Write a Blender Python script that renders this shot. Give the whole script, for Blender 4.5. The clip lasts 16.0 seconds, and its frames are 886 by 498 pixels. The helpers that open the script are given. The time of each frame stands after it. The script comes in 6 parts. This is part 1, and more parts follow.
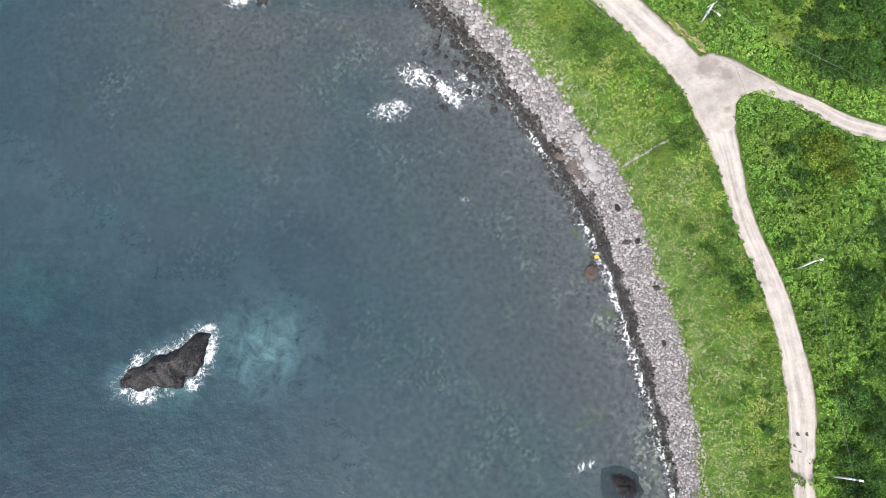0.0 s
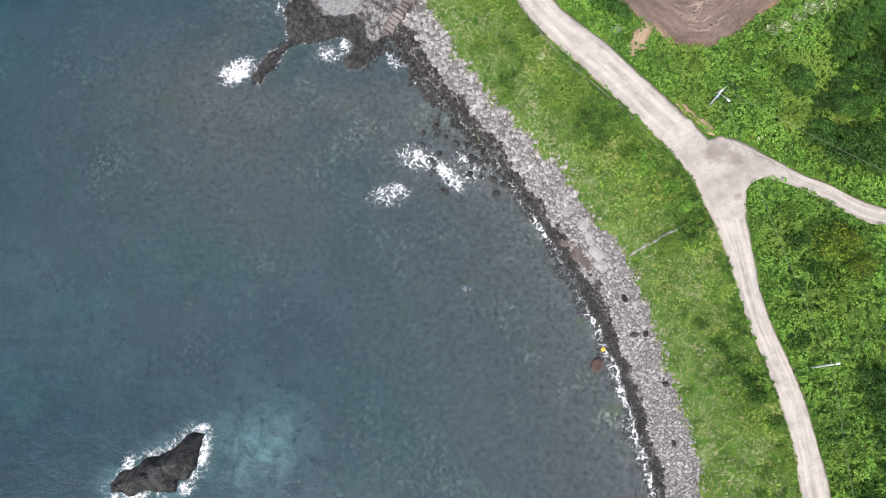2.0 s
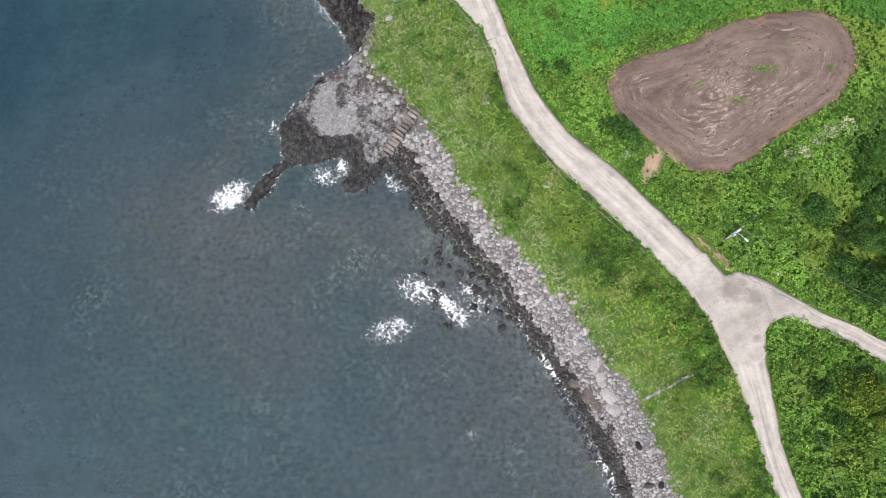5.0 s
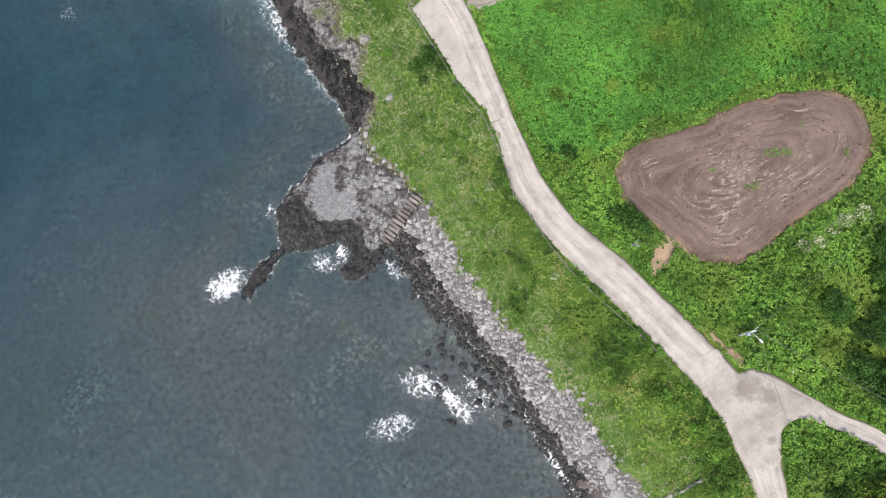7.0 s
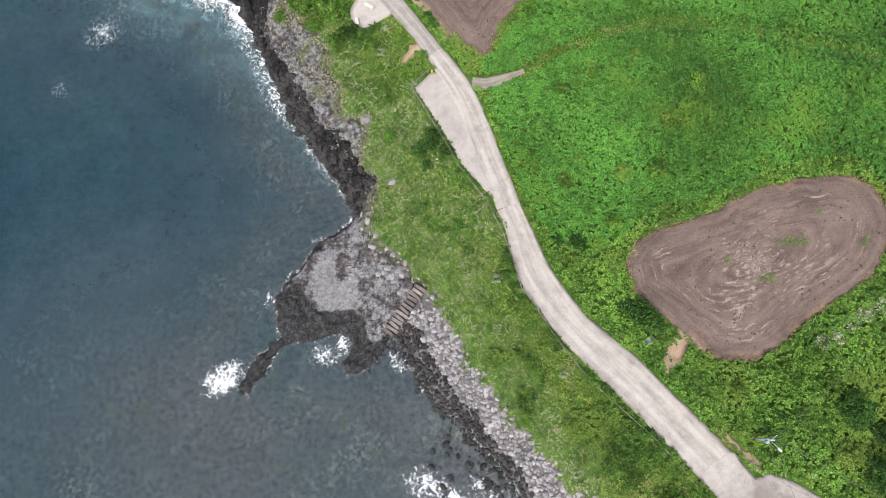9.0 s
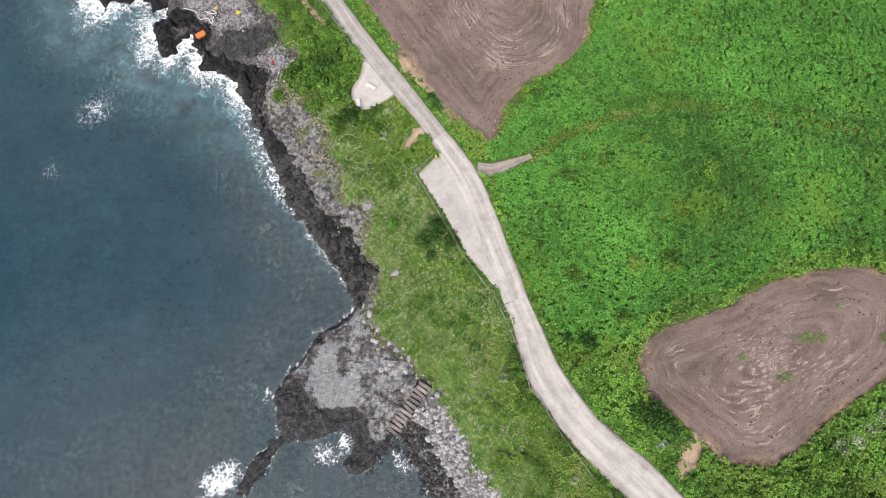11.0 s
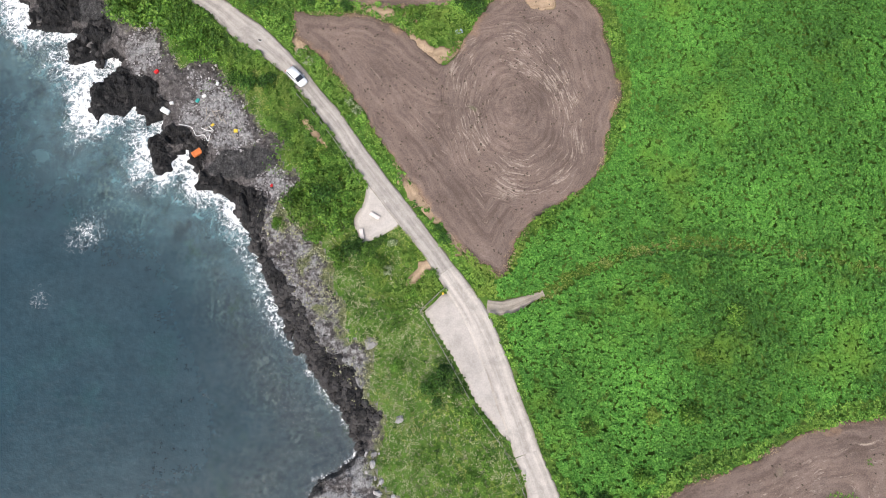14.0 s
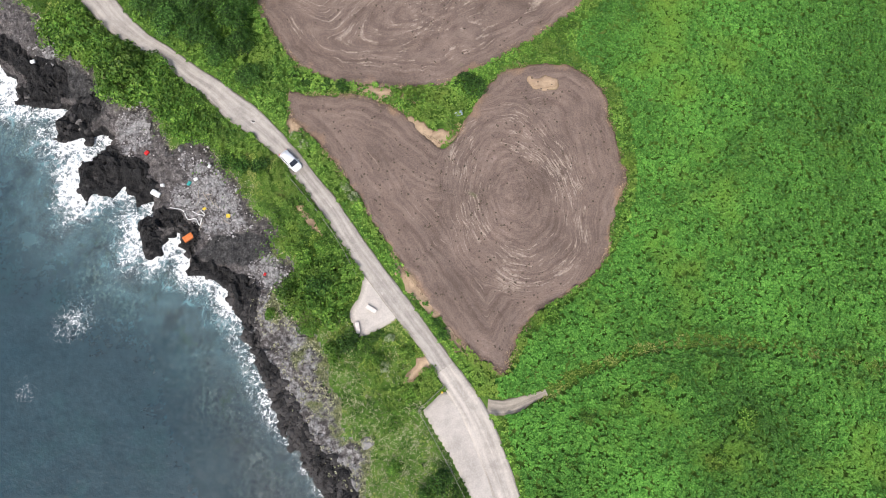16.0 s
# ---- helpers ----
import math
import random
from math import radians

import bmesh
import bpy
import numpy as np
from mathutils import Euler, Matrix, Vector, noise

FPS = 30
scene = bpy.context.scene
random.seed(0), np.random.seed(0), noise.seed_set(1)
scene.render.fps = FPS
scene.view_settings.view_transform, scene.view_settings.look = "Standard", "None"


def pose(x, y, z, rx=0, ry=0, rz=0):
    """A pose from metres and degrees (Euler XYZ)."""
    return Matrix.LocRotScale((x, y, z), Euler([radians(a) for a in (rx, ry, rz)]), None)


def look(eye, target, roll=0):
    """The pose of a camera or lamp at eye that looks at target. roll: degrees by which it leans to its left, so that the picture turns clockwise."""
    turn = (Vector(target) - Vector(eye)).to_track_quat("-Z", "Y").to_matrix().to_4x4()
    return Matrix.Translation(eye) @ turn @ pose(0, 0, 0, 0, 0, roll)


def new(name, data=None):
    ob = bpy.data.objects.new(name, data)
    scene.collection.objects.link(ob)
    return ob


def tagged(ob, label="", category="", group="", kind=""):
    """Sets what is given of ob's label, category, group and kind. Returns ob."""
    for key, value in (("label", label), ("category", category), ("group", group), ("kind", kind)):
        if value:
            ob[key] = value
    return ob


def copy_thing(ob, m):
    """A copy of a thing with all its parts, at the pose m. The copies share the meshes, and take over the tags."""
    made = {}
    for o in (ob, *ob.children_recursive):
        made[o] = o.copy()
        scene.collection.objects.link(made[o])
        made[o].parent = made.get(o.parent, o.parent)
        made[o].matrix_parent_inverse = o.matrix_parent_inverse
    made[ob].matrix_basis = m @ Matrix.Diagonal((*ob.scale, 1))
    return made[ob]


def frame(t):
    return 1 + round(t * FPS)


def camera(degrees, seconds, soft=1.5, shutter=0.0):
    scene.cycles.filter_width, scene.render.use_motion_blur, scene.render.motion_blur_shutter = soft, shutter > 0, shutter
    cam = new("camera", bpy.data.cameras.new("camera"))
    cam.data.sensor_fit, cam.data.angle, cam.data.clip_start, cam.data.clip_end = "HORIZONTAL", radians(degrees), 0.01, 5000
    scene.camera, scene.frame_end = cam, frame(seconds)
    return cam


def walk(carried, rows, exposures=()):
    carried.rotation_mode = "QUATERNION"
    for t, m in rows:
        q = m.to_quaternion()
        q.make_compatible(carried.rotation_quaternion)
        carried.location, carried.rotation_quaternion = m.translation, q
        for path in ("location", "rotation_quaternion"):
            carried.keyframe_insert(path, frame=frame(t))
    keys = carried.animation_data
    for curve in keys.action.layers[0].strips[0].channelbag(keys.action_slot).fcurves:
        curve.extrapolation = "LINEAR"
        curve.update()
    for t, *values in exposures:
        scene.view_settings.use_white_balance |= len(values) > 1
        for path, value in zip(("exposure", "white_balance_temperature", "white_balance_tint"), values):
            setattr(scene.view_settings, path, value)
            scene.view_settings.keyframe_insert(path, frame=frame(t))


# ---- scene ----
cam = camera(66.3, 16.0, soft=1.0)
PATH = [
    (0.0, -10.91, -1.84, 110.05, -0.00, 13.87, -0.19),
    (0.5, -10.88, 1.96, 110.01, -0.08, 13.91, -0.14),
    (1.0, -10.86, 5.76, 109.98, -0.15, 13.94, -0.09),
    (1.5, -10.84, 9.54, 109.97, -0.22, 13.98, -0.05),
    (2.0, -10.83, 13.32, 109.99, -0.29, 14.02, -0.01),
    (2.5, -10.83, 17.11, 110.02, -0.36, 14.05, 0.04),
    (3.0, -10.84, 20.91, 110.07, -0.43, 14.07, 0.08),
    (3.5, -10.86, 24.73, 110.12, -0.51, 14.08, 0.12),
    (4.0, -10.89, 28.58, 110.16, -0.58, 14.09, 0.15),
    (6.5, -11.41, 47.86, 110.29, -0.97, 14.00, 0.14),
    (7.0, -11.56, 51.68, 110.29, -1.01, 13.99, 0.09),
    (7.5, -11.74, 55.49, 110.27, -1.04, 13.98, 0.05),
    (8.0, -11.94, 59.29, 110.23, -1.09, 13.98, 0.01),
    (8.5, -12.15, 63.09, 110.20, -1.14, 14.00, -0.01),
    (9.0, -12.36, 66.87, 110.15, -1.20, 14.01, -0.03),
    (11.5, -13.18, 85.70, 110.00, -1.33, 14.14, -0.15),
    (12.0, -13.25, 89.47, 109.93, -1.29, 14.15, -0.13),
    (12.5, -13.27, 93.23, 109.85, -1.21, 14.17, -0.09),
    (13.0, -13.26, 96.98, 109.78, -1.12, 14.18, -0.03),
    (13.5, -13.21, 100.69, 109.73, -1.07, 14.21, 0.06),
    (14.0, -13.10, 104.38, 109.70, -1.04, 14.25, 0.14),
    (14.5, -12.94, 107.99, 109.67, -1.03, 14.23, 0.19),
    (15.0, -12.76, 111.65, 109.65, -1.02, 14.27, 0.22),
    (15.5, -12.59, 115.32, 109.63, -1.02, 14.33, 0.26),
    (16.0, -12.41, 119.01, 109.61, -1.02, 14.39, 0.29),
]
walk(cam, [(t, pose(x, y, z, pitch, roll, yaw)) for t, x, y, z, yaw, pitch, roll in PATH],
     [(0, 0.30), (1.0, 0.23), (2.0, 0.16), (3.0, 0.10), (4.0, 0.06), (6.5, 0.0), (9.0, -0.02), (16.0, 0.0)])

# ---- light: a bright overcast sky ----
world = bpy.data.worlds.new("overcast_sky")
scene.world = world
world.use_nodes = True
wn = world.node_tree.nodes
sky = wn.new("ShaderNodeTexSky")
sky.sky_type, sky.sun_disc = "NISHITA", False
sky.sun_elevation, sky.sun_rotation = radians(58), radians(215)
sky.air_density, sky.dust_density, sky.ozone_density = 1.2, 4.0, 1.0
world.node_tree.links.new(sky.outputs[0], wn["Background"].inputs[0])
wn["Background"].inputs[1].default_value = 0.17
sun = new("sun", bpy.data.lights.new("sun", "SUN"))
sun.data.energy, sun.data.angle, sun.data.color = 2.6, radians(16), (1.0, 0.955, 0.925)
sun.matrix_world = look((-40, -60, 170), (-10, 60, 0))

# ---- small tools ----
RNG = np.random.default_rng(7)


def frac_hash(ix, iy, seed):
    h = np.sin(ix * 127.1 + iy * 311.7 + seed * 74.7) * 43758.5453
    return h - np.floor(h)


def vnoise(x, y, seed=0):
    ix, iy = np.floor(x), np.floor(y)
    fx, fy = x - ix, y - iy
    fx, fy = fx * fx * (3 - 2 * fx), fy * fy * (3 - 2 * fy)
    a, b = frac_hash(ix, iy, seed), frac_hash(ix + 1, iy, seed)
    c, d = frac_hash(ix, iy + 1, seed), frac_hash(ix + 1, iy + 1, seed)
    return (a + (b - a) * fx) * (1 - fy) + (c + (d - c) * fx) * fy


def fbm(x, y, seed=0, octaves=4):
    total, amp = 0, 0.5
    for k in range(octaves):
        total = total + amp * vnoise(x * 2 ** k, y * 2 ** k, seed + k)
        amp *= 0.5
    return total / (1 - 0.5 ** octaves)


def cells(x, y, seed=0):
    """Distance to the nearest and second nearest of jittered points, and a number for the cell."""
    ix, iy = np.floor(x), np.floor(y)
    f1, f2, who = np.full(x.shape, 9.0), np.full(x.shape, 9.0), np.zeros(x.shape)
    for i in (-1, 0, 1):
        for j in (-1, 0, 1):
            px = ix + i + frac_hash(ix + i, iy + j, seed)
            py = iy + j + frac_hash(ix + i, iy + j, seed + 9)
            d = np.hypot(px - x, py - y)
            near = d < f1
            f2 = np.where(near, f1, np.minimum(f2, d))
            who = np.where(near, frac_hash(ix + i, iy + j, seed + 17), who)
            f1 = np.where(near, d, f1)
    return f1, f2, who


def smooth(a, b, x):
    t = np.clip((x - a) / (b - a), 0, 1)
    return t * t * (3 - 2 * t)


def line_distance(x, y, line):
    best = np.full(np.shape(x), 1e9)
    for (ax, ay), (bx, by) in zip(line[:-1], line[1:]):
        dx, dy = bx - ax, by - ay
        t = np.clip(((x - ax) * dx + (y - ay) * dy) / (dx * dx + dy * dy), 0, 1)
        best = np.minimum(best, np.hypot(x - ax - t * dx, y - ay - t * dy))
    return best


def inside(x, y, ring):
    odd = np.zeros(np.shape(x), bool)
    for (ax, ay), (bx, by) in zip(ring, ring[1:] + ring[:1]):
        if ay != by:
            odd ^= ((ay > y) != (by > y)) & (x < (bx - ax) * (y - ay) / (by - ay) + ax)
    return odd


def signed(x, y, line, ring):
    d = line_distance(x, y, line)
    return np.where(inside(x, y, ring), d, -d)


def rounded(line, closed=False, step=0.8):
    """A smooth line through the corners given (Catmull-Rom), with points about a step apart."""
    p = np.array(line, float)
    p = np.vstack([p[-1], p, p[0], p[1]]) if closed else np.vstack([2 * p[0] - p[1], p, 2 * p[-1] - p[-2]])
    out = []
    for a, b, c, d in zip(p[:-3], p[1:-2], p[2:-1], p[3:]):
        n = max(1, int(np.hypot(*(c - b)[:2]) / step))
        for t in np.arange(n) / n:
            out.append(0.5 * (2 * b + (c - a) * t + (2 * a - 5 * b + 4 * c - d) * t * t + (3 * b - a - 3 * c + d) * t ** 3))
    if not closed:
        out.append(p[-2])
    return np.array(out)


def pairs(a):
    return [tuple(q[:2]) for q in a]


def mesh_from(name, verts, faces, materials=(), index=None, flat=False):
    verts, faces = np.asarray(verts, np.float32), np.asarray(faces, np.int32)
    me = bpy.data.meshes.new(name)
    m, k = faces.shape
    me.vertices.add(len(verts)), me.loops.add(m * k), me.polygons.add(m)
    me.vertices.foreach_set("co", verts.ravel())
    me.loops.foreach_set("vertex_index", faces.ravel())
    me.polygons.foreach_set("loop_start", np.arange(m, dtype=np.int32) * k)
    me.polygons.foreach_set("use_smooth", np.full(m, not flat))
    for mat in materials:
        me.materials.append(mat)
    if index is not None:
        me.polygons.foreach_set("material_index", np.asarray(index, np.int32))
    me.update(calc_edges=True)
    return me


def number(me, name, values):
    me.attributes.new(name, "FLOAT", "POINT").data.foreach_set("value", np.asarray(values, np.float32).ravel())


def thing(name, label, category, kind="", group="", at=None):
    ob = tagged(new(name), label, category, group, kind)
    if at is not None:
        ob.matrix_world = at
    return ob


def part(name, bm, material, parent, label="", sharp=False):
    me = bpy.data.meshes.new(name)
    for f in bm.faces:
        f.smooth = not sharp
    bm.to_mesh(me), bm.free()
    me.materials.append(material)
    ob = new(name, me)
    ob.parent = parent
    return tagged(ob, label)


def part_mesh(name, me, parent, label=""):
    ob = new(name, me)
    ob.parent = parent
    return tagged(ob, label)


def box(bm, size, m=Matrix(), bevel=0.0):
    made = bmesh.ops.create_cube(bm, size=1, matrix=m @ Matrix.Diagonal((*size, 1)))
    if bevel:
        edges = list({e for v in made["verts"] for e in v.link_edges})
        bmesh.ops.bevel(bm, geom=edges, offset=bevel, segments=2, affect="EDGES", profile=0.5)
    return bm


def rod(bm, a, b, r1, r2=None, n=8):
    a, b = Vector(a), Vector(b)
    m = Matrix.Translation((a + b) / 2) @ (b - a).to_track_quat("Z", "Y").to_matrix().to_4x4()
    bmesh.ops.create_cone(bm, cap_ends=True, segments=n, radius1=r1, radius2=r1 if r2 is None else r2, depth=(b - a).length, matrix=m)
    return bm


# ---- materials ----
def material(name, rough=0.8, spec=0.3):
    m = bpy.data.materials.new(name)
    m.use_nodes = True
    b = m.node_tree.nodes["Principled BSDF"]
    b.inputs["Roughness"].default_value = rough
    b.inputs["Specular IOR Level"].default_value = spec
    return m, m.node_tree, b


def node(tree, kind, **given):
    n = tree.nodes.new(kind)
    for key, value in given.items():
        if key in n.inputs:
            n.inputs[key].default_value = value
    return n


def place(tree):
    return tree.nodes.new("ShaderNodeNewGeometry").outputs["Position"]


def noise_of(tree, scale, detail=4.0, rough=0.55, vector=None, distortion=0.0):
    n = node(tree, "ShaderNodeTexNoise", Scale=scale, Detail=detail, Roughness=rough, Distortion=distortion)
    tree.links.new(vector if vector is not None else place(tree), n.inputs["Vector"])
    return n.outputs["Fac"]


def ramp(tree, fac, stops):
    r = tree.nodes.new("ShaderNodeValToRGB")
    while len(r.color_ramp.elements) < len(stops):
        r.color_ramp.elements.new(0.5)
    for e, (at, col) in zip(r.color_ramp.elements, stops):
        e.position, e.color = at, (*col, 1) if not isinstance(col, float) else (col, col, col, 1)
    tree.links.new(fac, r.inputs[0])
    return r.outputs[0]


def mix(tree, fac, a, b, how="MIX"):
    n = tree.nodes.new("ShaderNodeMix")
    n.data_type, n.blend_type = "RGBA", how
    for socket, value in ((n.inputs[0], fac), (n.inputs[6], a), (n.inputs[7], b)):
        if hasattr(value, "is_linked"):
            tree.links.new(value, socket)
        elif isinstance(value, tuple):
            socket.default_value = (*value, 1)
        else:
            socket.default_value = value
    return n.outputs[2]


def maths(tree, how, a, b=0.0, clamp=False):
    n = tree.nodes.new("ShaderNodeMath")
    n.operation, n.use_clamp = how, clamp
    for socket, value in zip(n.inputs, (a, b)):
        if hasattr(value, "is_linked"):
            tree.links.new(value, socket)
        else:
            socket.default_value = value
    return n.outputs[0]


def relief(tree, bsdf, height, strength, distance):
    n = node(tree, "ShaderNodeBump", Strength=strength, Distance=distance)
    tree.links.new(height, n.inputs["Height"])
    tree.links.new(n.outputs[0], bsdf.inputs["Normal"])


def attribute(tree, name):
    n = tree.nodes.new("ShaderNodeAttribute")
    n.attribute_name = name
    return n.outputs["Fac"]


def leaf_material(name, dark, mid, light, patch=None, patch_scale=0.12, patch_at=(0.5, 0.62), rough=0.6, tone_scale=0.05):
    """Leaves: each differs a little, and the stand changes tone in patches."""
    m, t, b = material(name, rough, 0.25)
    island = t.nodes.new("ShaderNodeNewGeometry").outputs["Random Per Island"]
    c = ramp(t, island, [(0.0, dark), (0.5, mid), (1.0, light)])
    each = t.nodes.new("ShaderNodeObjectInfo").outputs["Random"]
    c = mix(t, 1.0, c, ramp(t, each, [(0.0, 0.72), (1.0, 1.28)]), "MULTIPLY")
    tone = ramp(t, noise_of(t, tone_scale, 5.0, 0.6), [(0.3, 0.62), (0.7, 1.25)])
    c = mix(t, 1.0, c, tone, "MULTIPLY")
    own = attribute(t, "tone")
    c = mix(t, 1.0, c, maths(t, "ADD", own, 1.0), "MULTIPLY")
    c = mix(t, maths(t, "MULTIPLY", own, 0.7, clamp=True), c, light)
    if patch:
        fac = ramp(t, noise_of(t, patch_scale, 6.0, 0.65), [(patch_at[0], 0.0), (patch_at[1], 1.0)])
        c = mix(t, maths(t, "MULTIPLY", fac, 0.75), c, patch)
    t.links.new(c, b.inputs["Base Color"])
    return m


def rock_material(name, dark, light, scale=0.5, fine=4.0, wet_to=0.0, per_piece=False, wet=(0.018, 0.017, 0.017), lichen=None):
    m, t, b = material(name, 0.85, 0.25)
    big, small = noise_of(t, scale, 6.0, 0.62), noise_of(t, fine, 8.0, 0.7)
    c = ramp(t, mix(t, 0.45, big, small), [(0.36, dark), (0.62, light)])
    if per_piece:
        o = t.nodes.new("ShaderNodeObjectInfo").outputs["Random"]
        isl = t.nodes.new("ShaderNodeNewGeometry").outputs["Random Per Island"]
        tone = ramp(t, maths(t, "FRACT", maths(t, "ADD", o, isl)), [(0.0, 0.68), (0.5, 1.05), (1.0, 1.4)])
        c = mix(t, 1.0, c, tone, "MULTIPLY")
    if lichen:
        c = mix(t, ramp(t, noise_of(t, 0.35, 7.0, 0.7), [(0.55, 0.0), (0.66, 0.8)]), c, lichen)
    if wet_to:
        sep = t.nodes.new("ShaderNodeSeparateXYZ")
        t.links.new(place(t), sep.inputs[0])
        edge = maths(t, "ADD", sep.outputs[2], maths(t, "MULTIPLY", maths(t, "SUBTRACT", noise_of(t, 0.4, 6.0, 0.65), 0.5), 2.2 * wet_to))
        fac = ramp(t, maths(t, "DIVIDE", edge, 2 * wet_to), [(0.35, 1.0), (0.6, 0.0)])
        c = mix(t, fac, c, mix(t, ramp(t, small, [(0.45, 0.0), (0.7, 1.0)]), wet, (0.07, 0.066, 0.062)))
        t.links.new(ramp(t, fac, [(0.0, 0.85), (1.0, 0.42)]), b.inputs["Roughness"])
    t.links.new(c, b.inputs["Base Color"])
    relief(t, b, small, 0.6, 0.12)
    return m


def plain(name, colour, rough=0.6, metal=0.0, vary=0.25, scale=3.0):
    m, t, b = material(name, rough, 0.4)
    b.inputs["Metallic"].default_value = metal
    c = tuple(colour)
    t.links.new(mix(t, 1.0, c, ramp(t, noise_of(t, scale, 6.0, 0.65), [(0.3, 1.0 - vary), (0.7, 1.0 + vary * 0.4)]), "MULTIPLY"), b.inputs["Base Color"])
    return m


def seabed_material():
    m, t, b = material("seabed_stones", 0.9, 0.1)
    v = node(t, "ShaderNodeTexVoronoi", Scale=2.1)
    t.links.new(place(t), v.inputs["Vector"])
    patch = ramp(t, noise_of(t, 0.06, 8.0, 0.72), [(0.5, 0.0), (0.66, 0.9)])
    stone = ramp(t, v.outputs["Color"], [(0.1, (0.06, 0.064, 0.06)), (0.5, (0.13, 0.152, 0.13)), (0.95, (0.46, 0.54, 0.42))])
    base = ramp(t, noise_of(t, 1.3, 8.0, 0.74), [(0.36, (0.05, 0.06, 0.064)), (0.64, (0.16, 0.18, 0.175))])
    weed = ramp(t, noise_of(t, 0.11, 6.0, 0.7), [(0.58, 0.0), (0.68, 0.7)])
    c = mix(t, patch, base, stone)
    c = mix(t, weed, c, (0.10, 0.15, 0.05))
    t.links.new(c, b.inputs["Base Color"])
    return m


def earth_material():
    m, t, b = material("turf_earth", 0.95, 0.1)
    c = ramp(t, noise_of(t, 0.5, 7.0, 0.68), [(0.35, (0.045, 0.10, 0.016)), (0.55, (0.095, 0.18, 0.032)), (0.72, (0.19, 0.24, 0.07))])
    t.links.new(c, b.inputs["Base Color"])
    relief(t, b, noise_of(t, 3.0, 6.0, 0.7), 0.8, 0.2)
    return m


def soil_material():
    """Ploughed earth: straw lies in short dashes along the furrows, whose course the attributes give."""
    m, t, b = material("ploughed_soil", 0.95, 0.1)

    def along_furrow(across, along):
        comb = t.nodes.new("ShaderNodeCombineXYZ")
        t.links.new(maths(t, "MULTIPLY", attribute(t, "across"), across), comb.inputs[0])
        t.links.new(maths(t, "MULTIPLY", attribute(t, "along"), along), comb.inputs[1])
        return comb.outputs[0]

    turned = attribute(t, "straw")
    streak = noise_of(t, 1.0, 5.0, 0.62, along_furrow(1.15, 0.12))
    dash = noise_of(t, 1.0, 4.0, 0.6, along_furrow(2.6, 0.30))
    area = noise_of(t, 0.13, 5.0, 0.6)
    c = ramp(t, streak, [(0.3, (0.148, 0.108, 0.088)), (0.5, (0.198, 0.147, 0.121)), (0.7, (0.25, 0.19, 0.158))])
    c = mix(t, 1.0, c, ramp(t, noise_of(t, 0.12, 7.0, 0.7), [(0.35, 0.78), (0.65, 1.2)]), "MULTIPLY")
    want = maths(t, "ADD", maths(t, "ADD", dash, maths(t, "MULTIPLY", maths(t, "SUBTRACT", area, 0.5), 0.5)), maths(t, "MULTIPLY", maths(t, "SUBTRACT", turned, 1.0), 0.22))
    want = maths(t, "ADD", want, maths(t, "MULTIPLY", maths(t, "SUBTRACT", noise_of(t, 2.6, 4.0, 0.7), 0.5), 0.3))
    c = mix(t, ramp(t, want, [(0.54, 0.0), (0.66, 0.75)]), c, (0.45, 0.37, 0.30))
    rim = maths(t, "ADD", attribute(t, "rim"), maths(t, "MULTIPLY", maths(t, "SUBTRACT", noise_of(t, 0.22, 6.0, 0.7), 0.40), 4.2))
    c = mix(t, ramp(t, rim, [(0.0, 0.75), (0.7, 0.0)]), c, (0.36, 0.235, 0.155))
    clod = ramp(t, noise_of(t, 5.0, 6.0, 0.75), [(0.3, 0.62), (0.65, 1.2)])
    c = mix(t, 1.0, c, clod, "MULTIPLY")
    c = mix(t, ramp(t, noise_of(t, 0.16, 3.0, 0.5), [(0.71, 0.0), (0.76, 0.4)]), c, (0.12, 0.17, 0.05))
    t.links.new(c, b.inputs["Base Color"])
    relief(t, b, noise_of(t, 6.0, 5.0, 0.7), 0.7, 0.12)
    return m


